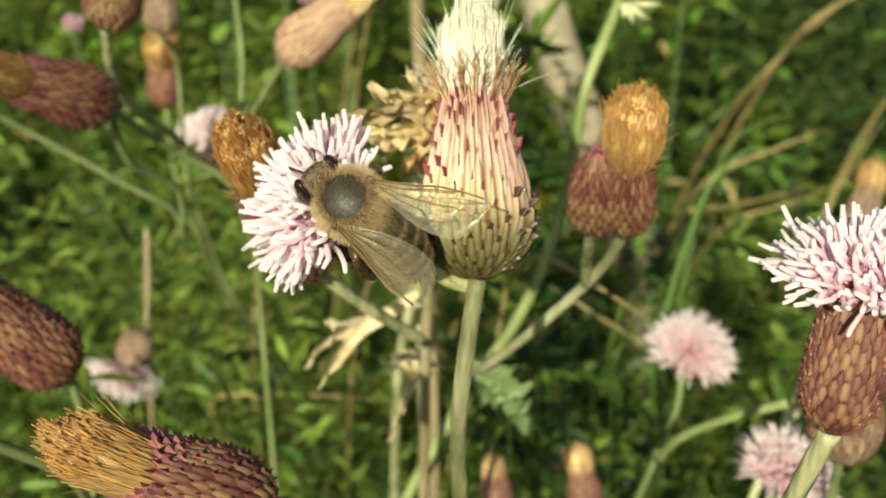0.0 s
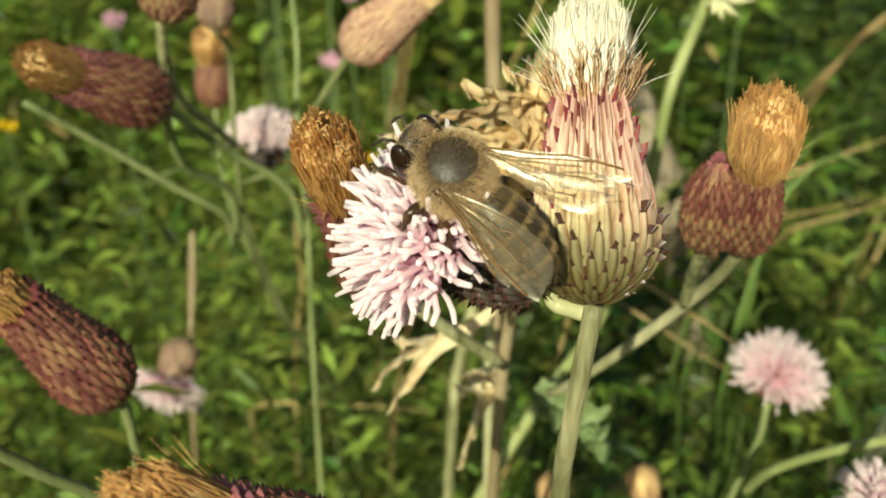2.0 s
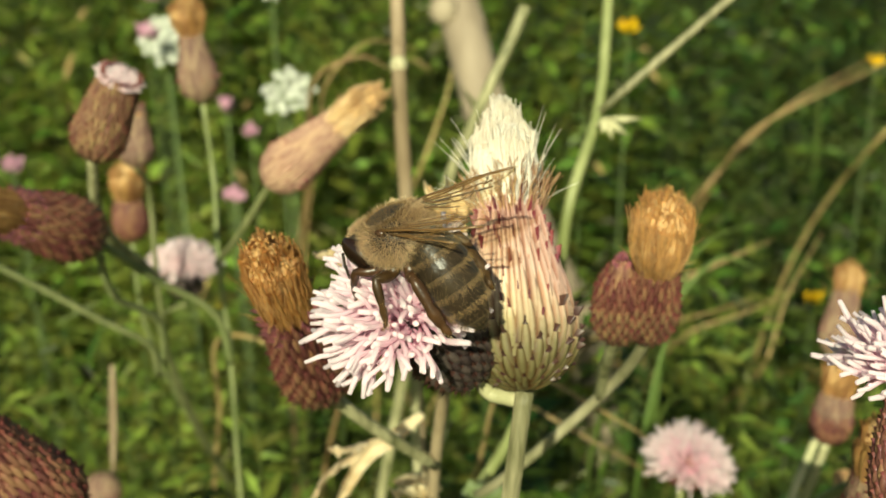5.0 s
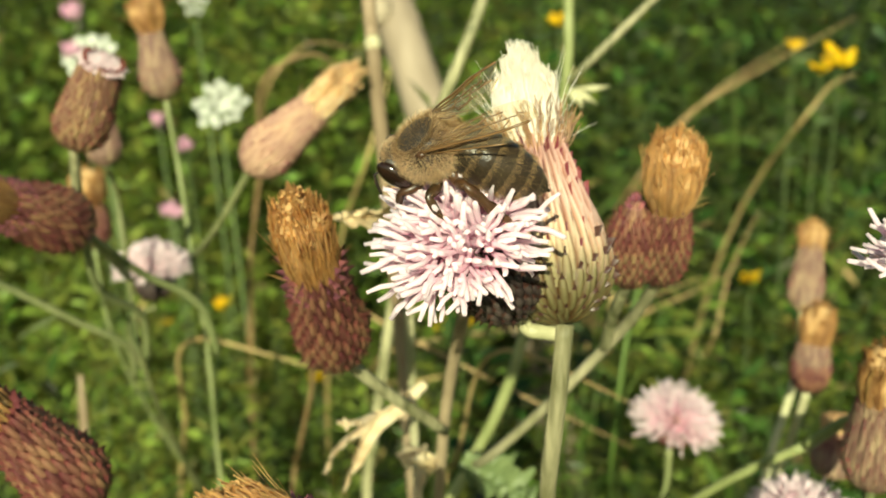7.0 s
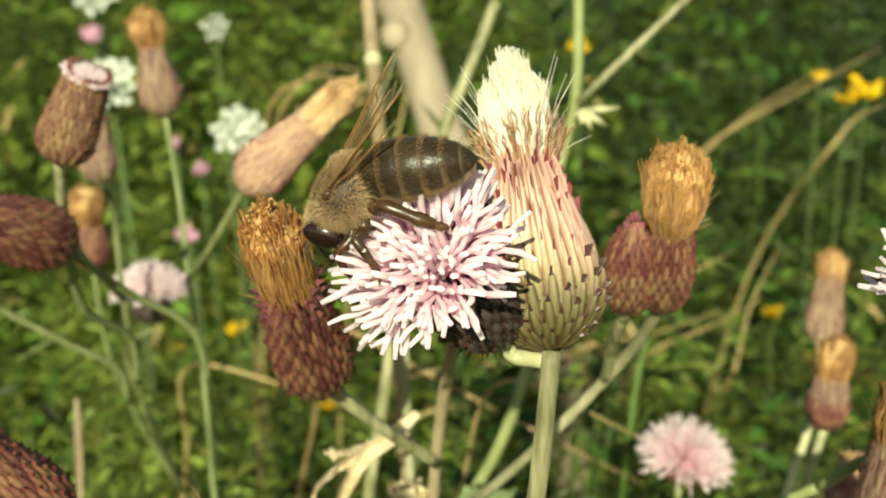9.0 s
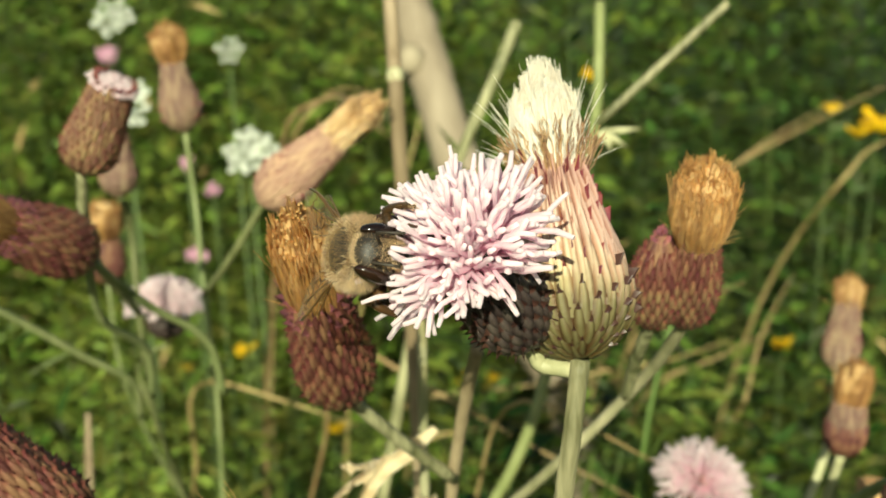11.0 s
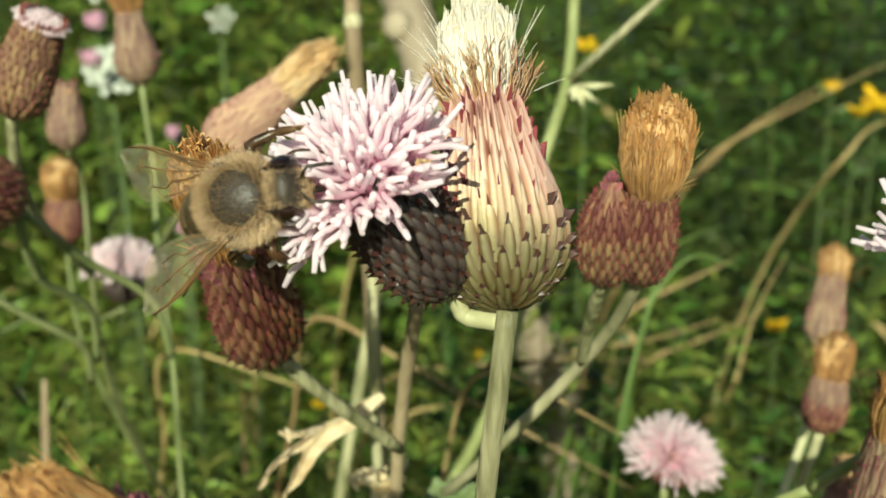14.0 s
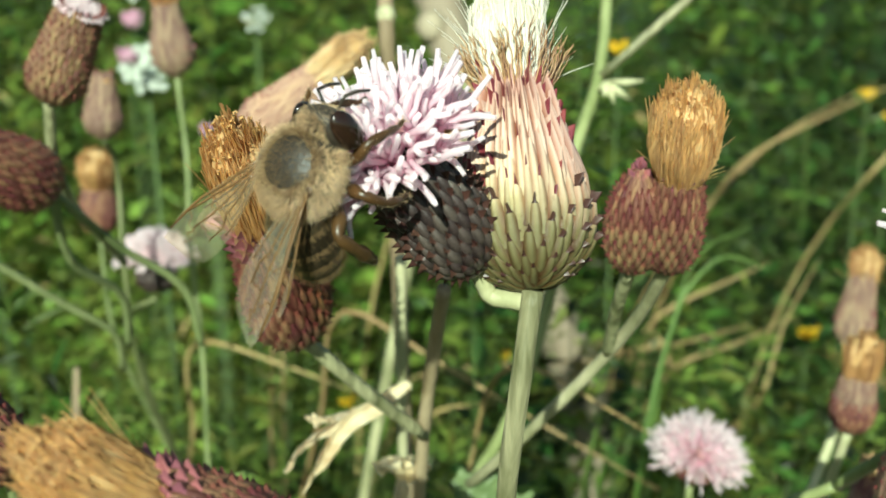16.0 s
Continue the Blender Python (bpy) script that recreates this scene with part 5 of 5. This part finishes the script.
def root(p, dx=0.0, dy=0.0):
    """A foot in the soil below p and a point part of the way up."""
    return [(p[0] + dx * 4, p[1] + 0.10 + dy, -0.01), (p[0] + dx * 3, p[1] + 0.06 + dy, p[2] * 0.6), (p[0] + dx, p[1] + 0.02, p[2] - 0.03)]


BLADES = [
    ([(0.0352, 0.1828, 0.5107), (0.0392, 0.1882, 0.5337), (0.0433, 0.1915, 0.5443), (0.0494, 0.1930, 0.5493), (0.0562, 0.1893, 0.5481)], 0.0016),
    ([(0.0278, 0.1932, 0.5096), (0.0298, 0.1937, 0.5177), (0.0336, 0.1919, 0.5222), (0.0372, 0.1881, 0.5204)], 0.0014),
    ([(0.0385, 0.1929, 0.5096), (0.0404, 0.1931, 0.5166), (0.0430, 0.1914, 0.5215), (0.0455, 0.1883, 0.5218)], 0.0010),
    ([(0.0411, 0.2031, 0.5127), (0.0444, 0.2099, 0.5297), (0.0511, 0.2156, 0.5435), (0.0602, 0.2173, 0.5472)], 0.0012),
]
for pts, w in BLADES:
    strip("grass_blade", root(pts[0], 0.004, 0.01) + pts, w * 0.72, M_BLADE, "broad arching fresh green grass blade", "grass blade", group="grass blades")

STRAWS = [
    ([(0.1022, 0.3889, 0.5182), (0.1323, 0.3934, 0.5342), (0.1663, 0.3979, 0.5501)], 0.0013), ([(0.0643, 0.3085, 0.4948), (0.0775, 0.3102, 0.5010), (0.0915, 0.3119, 0.5072)], 0.0013),
    ([(0.0984, 0.3279, 0.4599), (0.1040, 0.3339, 0.4786), (0.1150, 0.3403, 0.4990)], 0.0014), ([(0.0752, 0.3312, 0.4685), (0.0896, 0.3326, 0.4735), (0.1076, 0.3349, 0.4820)], 0.0012),
    ([(-0.0136, 0.1882, 0.5399), (-0.0017, 0.1858, 0.5332), (0.0210, 0.1812, 0.5208), (0.0378, 0.1780, 0.5123)], 0.0008), ([(-0.0435, 0.2056, 0.5267), (-0.0304, 0.2041, 0.5230), (-0.0162, 0.2023, 0.5183)], 0.0009),
    ([(-0.0059, 0.2762, 0.4877), (0.0135, 0.2767, 0.4904), (0.0329, 0.2767, 0.4918), (0.0628, 0.2759, 0.4916)], 0.0009), ([(0.0000, 0.2552, 0.4883), (0.0153, 0.2555, 0.4902), (0.0223, 0.2556, 0.4908)], 0.0009),
    ([(0.0144, 0.1512, 0.5466), (0.0229, 0.1497, 0.5422), (0.0309, 0.1482, 0.5379)], 0.0007), ([(-0.0682, 0.2392, 0.4529), (-0.0459, 0.2414, 0.4531), (-0.0251, 0.2430, 0.4523)], 0.0010),
    ([(0.0901, 0.4014, 0.4937), (0.1170, 0.4121, 0.5188), (0.1561, 0.4216, 0.5401)], 0.0016), ([(0.0423, 0.2910, 0.4873), (0.0644, 0.2943, 0.4897), (0.0847, 0.2986, 0.4941)], 0.0012),
    ([(-0.0310, 0.2962, 0.5626), (-0.0244, 0.2983, 0.5675), (-0.0117, 0.2981, 0.5660)], 0.0008), ([(-0.0247, 0.2369, 0.5755), (-0.0187, 0.2370, 0.5766), (-0.0140, 0.2359, 0.5742)], 0.0008),
    ([(-0.0101, 0.3463, 0.5247), (-0.0048, 0.3524, 0.5396), (-0.0005, 0.3598, 0.5579)], 0.0012), ([(0.1664, 0.4360, 0.5058), (0.1755, 0.4389, 0.5153), (0.1863, 0.4401, 0.5196)], 0.0016),
]
for pts, w in STRAWS:
    strip("dry_straw", root(pts[0], -0.01, 0.02) + pts, w, M_STRAW, "bent dry tan grass straw among the herbs", "dry grass", group="dry straws")


def meadow_flower(name, at, size, mat, petals, label, category, group, rise=0.4):
    """A small far flower: stalk, and petals round a middle."""
    ob = new(name)
    ob.location = (at[0], at[1], 0)
    tagged(ob, label, category, group)
    g = Geo()
    g.tube([(0, 0.01, -0.01), (0.003, 0.004, at[2] * 0.5), (0, 0, at[2])], 0.00035, 5)
    part("stalk", g.mesh("stalk", [M_HERBSTEM]), ob)
    for k in range(petals):
        a = 6.283 * k / petals + random.uniform(-0.2, 0.2)
        g = Geo()
        l = size * random.uniform(0.8, 1.15)
        g.ball((l * 0.55 * math.cos(a), l * 0.55 * math.sin(a), rise * l * random.uniform(0.2, 1)), (l * 0.5, l * 0.32, l * 0.16), Matrix.Rotation(a, 3, "Z") @ Matrix.Rotation(-rise, 3, "Y"), sides=8, rings=5)
        part("petal", g.mesh("petal", [mat]), ob, Matrix.Translation((0, 0, at[2])))
    return ob


for at, size in (((0.0499, 0.3640, 0.4099), 0.0050), ((0.0760, 0.3518, 0.3825), 0.0042), ((0.0629, 0.3436, 0.3695), 0.0035), ((0.1392, 0.4155, 0.4410), 0.0045), ((0.0197, 0.3863, 0.4398), 0.0030), ((0.0099, 0.3868, 0.4407), 0.0025), ((0.1829, 0.4512, 0.5211), 0.0075),
                 ((0.1748, 0.4502, 0.5175), 0.0050), ((0.1647, 0.4537, 0.5278), 0.0040), ((0.0527, 0.3615, 0.5586), 0.0045), ((-0.0660, 0.3742, 0.4613), 0.0045), ((-0.0852, 0.3619, 0.4607), 0.003), ((0.0122, 0.3617, 0.4547), 0.0030), ((0.0211, 0.3622, 0.4541), 0.0030), ((-0.2111, 0.3904, 0.4583), 0.0045), ((-0.0345, 0.3648, 0.4346), 0.0035)):
    meadow_flower("yellow_flower", at, size, M_YELLOW, 6, "small bright yellow meadow flower on a thin stalk", "flower", "yellow flowers", 0.7)


def umbel(at, size, count):
    ob = new("white_umbel")
    ob.location = (at[0], at[1], 0)
    tagged(ob, "flat white umbel of tiny flowers on a green stalk", "flower", "white umbels")
    g = Geo()
    g.tube([(0.006, 0.012, -0.01), (0.003, 0.006, at[2] * 0.5), (0, 0, at[2] - size)], 0.0008, 5)
    for k in range(9):
        a = k * 2.4
        r = size * 0.8 * math.sqrt(k / 9)
        g.tube([(0, 0, at[2] - size), (r * 0.6 * math.cos(a), r * 0.6 * math.sin(a), at[2] - size * 0.4), (r * math.cos(a), r * math.sin(a) * 0.75, at[2] + r * math.sin(a) * 0.7)], 0.0003, 4)
    part("stalk", g.mesh("stalk", [M_HERBSTEM]), ob)
    for k in range(count):
        a, r = k * 2.4, size * math.sqrt((k + 0.5) / count)
        g = Geo()
        g.lathe([(-size * 0.05, size * 0.05), (0, size * 0.17), (size * 0.04, size * 0.16), (size * 0.07, size * 0.10), (size * 0.06, size * 0.005)], 10, wob=0.25)
        part("flowerlet", g.mesh("flowerlet", [M_WHITE]), ob, Matrix.Translation((r * math.cos(a), r * math.sin(a) * 0.75, at[2] + r * math.sin(a) * 0.7 + random.uniform(0, 0.0015))) @ pose(0, 0, 0, 45 + random.uniform(-15, 15)))


for at, size, count in (((-0.0691, 0.4363, 0.5196), 0.0100, 22), ((-0.1179, 0.4450, 0.5367), 0.0105, 20), ((-0.1221, 0.4584, 0.5381), 0.009, 18), ((-0.1293, 0.4836, 0.5667), 0.009, 16), ((-0.0860, 0.5083, 0.5487), 0.0065, 12)):
    umbel(at, size, count)
for at, size in (((-0.1195, 0.4260, 0.5432), 0.0050), ((-0.0801, 0.4134, 0.5089), 0.0035), ((-0.0879, 0.4044, 0.4866), 0.0035), ((-0.0898, 0.4171, 0.5188), 0.0030), ((-0.1286, 0.4677, 0.5504), 0.0055), ((-0.1709, 0.4063, 0.4972), 0.0040), ((-0.1754, 0.4205, 0.4916), 0.0045), ((-0.0843, 0.4034, 0.4859), 0.0035), ((-0.0907, 0.4237, 0.5148), 0.003)):
    meadow_flower("clover_flower", at, size, M_CLOVER, 14, "small soft pink meadow flower on a thin stalk", "flower", "pink flowers", 1.0)

# ---- what moves ----
BEE_ROWS = [
    (0, -0.00033, 0.06357, 0.59752, -47.4, -27.8, 162.6),
    (0.5, 0.00017, 0.06379, 0.59806, -34.6, -36.9, 151.3),
    (1, 0.00021, 0.06304, 0.59810, -27.9, -37.8, 142.7),
    (1.5, 0.00031, 0.06378, 0.59890, -29.5, -31.0, 146.1),
    (2, -0.00094, 0.06485, 0.59965, -32.1, -33.4, 158.4),
    (2.5, -0.00139, 0.06401, 0.59961, -29.2, -40.8, 155.3),
    (3, -0.00092, 0.06252, 0.60234, -0.8, -20.8, 119.5),
    (3.5, -0.00163, 0.06420, 0.60181, -0.7, -16.4, 131.0),
    (4, -0.00051, 0.06246, 0.60329, 0.2, -4.8, 132.2),
    (4.5, -0.00036, 0.06448, 0.60259, -1.9, -0.4, 136.7),
    (5, -0.00075, 0.06396, 0.60295, -12.4, 13.4, 146.8),
    (7.3, -0.00188, 0.06631, 0.60353, -32.6, 21.0, 153.2),
    (7.5, -0.00207, 0.06572, 0.60184, -30.5, 28.3, 152.5),
    (8, -0.00398, 0.06554, 0.60216, -35.9, 15.5, 126.7),
    (8.2, -0.00365, 0.06521, 0.60029, -41.0, 18.9, 123.9),
    (9.25, -0.00600, 0.06735, 0.60139, -5.4, 54.0, 172.2),
    (10.3, -0.00754, 0.06950, 0.60009, 61.1, 41.8, -110.1),
    (10.5, -0.00808, 0.06870, 0.59883, 71.9, 4.0, -87.2),
    (11, -0.00679, 0.06814, 0.59708, 71.8, -16.6, -65.9),
    (11.5, -0.00652, 0.06480, 0.59781, 67.8, -3.6, -51.9),
    (12, -0.00792, 0.06613, 0.59584, 84.1, 16.0, -71.3),
    (12.5, -0.00710, 0.06656, 0.59547, 67.9, -10.4, -32.8),
    (13, -0.00685, 0.06575, 0.59606, 70.9, -19.3, -17.8),
    (13.5, -0.00710, 0.06414, 0.59567, 86.3, -14.1, -35.6),
    (14, -0.00683, 0.06464, 0.59724, 72.3, -19.1, -18.6),
    (14.5, -0.00611, 0.06312, 0.59606, 67.9, 4.8, -19.4),
    (15, -0.00655, 0.06513, 0.59575, 78.5, -11.9, -13.3),
    (15.5, -0.00535, 0.06315, 0.59657, 74.5, -26.9, -12.7),
    (16, -0.00490, 0.06191, 0.59810, 41.6, -64.9, 10.3),
]

FLOWER_ROWS = [
    (0, 0.00030, -0.04360, 0.58980, 43.6, -41.1, -32.1),
    (0.5, 0.00030, -0.04360, 0.58980, 37.6, -42.4, -27.4),
    (1, 0.00030, -0.04360, 0.58980, 42.1, -43.2, -31.7),
    (1.5, 0.00030, -0.04360, 0.58980, 49.2, -36.0, -34.2),
    (2, 0.00030, -0.04360, 0.58980, 52.5, -34.7, -36.6),
    (2.5, 0.00030, -0.04360, 0.58980, 47.2, -31.8, -29.6),
    (3, 0.00030, -0.04360, 0.58980, 49.8, -35.9, -34.8),
    (3.5, 0.00030, -0.04360, 0.58980, 45.5, -39.0, -32.6),
    (4, 0.00030, -0.04360, 0.58980, 38.4, -30.5, -21.9),
    (4.5, 0.00030, -0.04360, 0.58980, 32.0, -32.0, -18.3),
    (5, 0.00030, -0.04360, 0.58980, 36.8, -26.8, -18.6),
    (7.5, 0.00030, -0.04360, 0.58980, 35.7, -21.4, -14.7),
    (8, 0.00030, -0.04360, 0.58980, 39.0, -21.7, -16.6),
    (10.5, 0.00030, -0.04360, 0.58980, 32.4, -26.2, -15.7),
    (11, 0.00030, -0.04360, 0.58980, 28.5, -24.6, -12.7),
    (11.5, 0.00030, -0.04360, 0.58980, 25.6, -23.8, -10.9),
    (12, 0.00030, -0.04360, 0.58980, 26.2, -27.2, -12.7),
    (12.5, 0.00030, -0.04360, 0.58980, 23.4, -29.8, -12.2),
    (13, 0.00030, -0.04360, 0.58980, 20.7, -29.9, -10.6),
    (13.5, 0.00030, -0.04360, 0.58980, 18.4, -30.2, -9.5),
    (14, 0.00030, -0.04360, 0.58980, 24.1, -30.6, -12.8),
    (14.5, 0.00030, -0.04360, 0.58980, 17.9, -35.1, -10.5),
    (15, 0.00030, -0.04360, 0.58980, 21.7, -33.9, -12.5),
    (15.5, 0.00030, -0.04360, 0.58980, 25.5, -34.5, -15.1),
    (16, 0.00030, -0.04360, 0.58980, 20.9, -31.3, -11.2),
]

# seconds, head nod and turn, abdomen droop and turn, wing sweep and raise on the left and on the right (degrees)
LIMB_ROWS = [
    (0, 4, -13, 51, -2, 11, 20, 23, 19),
    (0.5, 3, -6, 42, 11, 16, 31, 22, 14),
    (1, 5, -4, 46, 17, 18, 34, 22, 13),
    (1.5, 5, 2, 47, 13, 21, 32, 19, 32),
    (2, 8, 8, 23, 4, 12, 12, 32, 12),
    (2.5, 6, 5, 19, 10, 16, 25, 32, 17),
    (3, 9, 0, 33, 4, 17, -1, 17, 16),
    (3.5, 9, 0, 36, 1, 17, 3, 16, 17),
    (4, 11, 2, 47, 0, 14, 0, 15, 14),
    (4.5, 16, 0, 52, -4, 11, 3, 14, 12),
    (5, 20, -1, 70, -3, 2, 1, 5, 11),
    (7.3, 9, -2, 55, -2, -1, 1, -12, 27),
    (7.5, 13, -1, 55, -2, 1, -2, 1, 20),
    (8, 9, 0, 37, 3, 6, 0, 23, 12),
    (8.2, 9, 0, 43, 3, 5, -3, 18, 10),
    (10.3, -28, 15, 37, -4, -12, 6, 5, 7),
    (10.5, -3, 0, 30, -8, 20, 7, 23, 8),
    (11, -14, 6, 52, 0, 19, 1, 22, -5),
    (11.5, -14, -7, 52, 0, 14, -1, 25, -4),
    (12, -14, -6, 52, 0, 17, 2, 26, 1),
    (12.5, -14, 12, 52, 0, 26, -2, 16, -13),
    (13, -10, 13, 52, 0, 28, -20, 21, -20),
    (13.5, -14, -10, 52, 0, 23, -13, 24, -16),
    (14, -6, -4, 52, 0, 24, -17, 23, -14),
    (14.5, 16, -11, 52, 0, 14, -14, 17, -22),
    (15, -6, 2, 52, 0, 22, -23, 26, -23),
    (15.5, 8, 5, 52, 0, 19, -10, 21, -13),
    (16, 5, 14, 52, 0, 36, -5, 10, 2),
]


def motions():
    walk(bee, [(t, pose(*row)) for t, *row in BEE_ROWS])
    walk(flower, [(t, pose(*row)) for t, *row in FLOWER_ROWS])
    hinges = {"fl": (-0.4, 1.95, 1.15, 5), "fr": (-0.4, -1.95, 1.15, 7), "hl": (-1.1, 1.85, 0.85, 5), "hr": (-1.1, -1.85, 0.85, 7)}
    for key, (x, y, z, at) in hinges.items():
        sgn, more = (1 if y > 0 else -1), (0 if key[0] == "f" else 5)
        walk(wings[key], [(row[0], pose(x * MM, y * MM, z * MM, sgn * 8, row[at + 1] - more, -sgn * (row[at] + more))) for row in LIMB_ROWS])
    walk(bee_head, [(t, Matrix.Translation(NECK) @ pose(0, 0, 0, 0, nod, 0) @ pose(0, 0, 0, 0, 0, side)) for t, nod, side, *_ in LIMB_ROWS])
    walk(abdomen, [(t, pose(-1.7 * MM, 0, -0.1 * MM, 0, 0, side) @ pose(0, 0, 0, 0, -droop, 0) @ TO_BACK) for t, _, _, droop, side, *_ in LIMB_ROWS])
    hip = Vector((0.1, 0.9, -1.6)) * MM
    walk(legs[1], [(t, Matrix.Translation(hip) @ pose(0, 0, 0, 0, swing, 0) @ Matrix.Translation(-hip)) for t, swing in ((0.0, 0), (8.2, 0), (10.5, -70), (16.0, -75))])


motions()
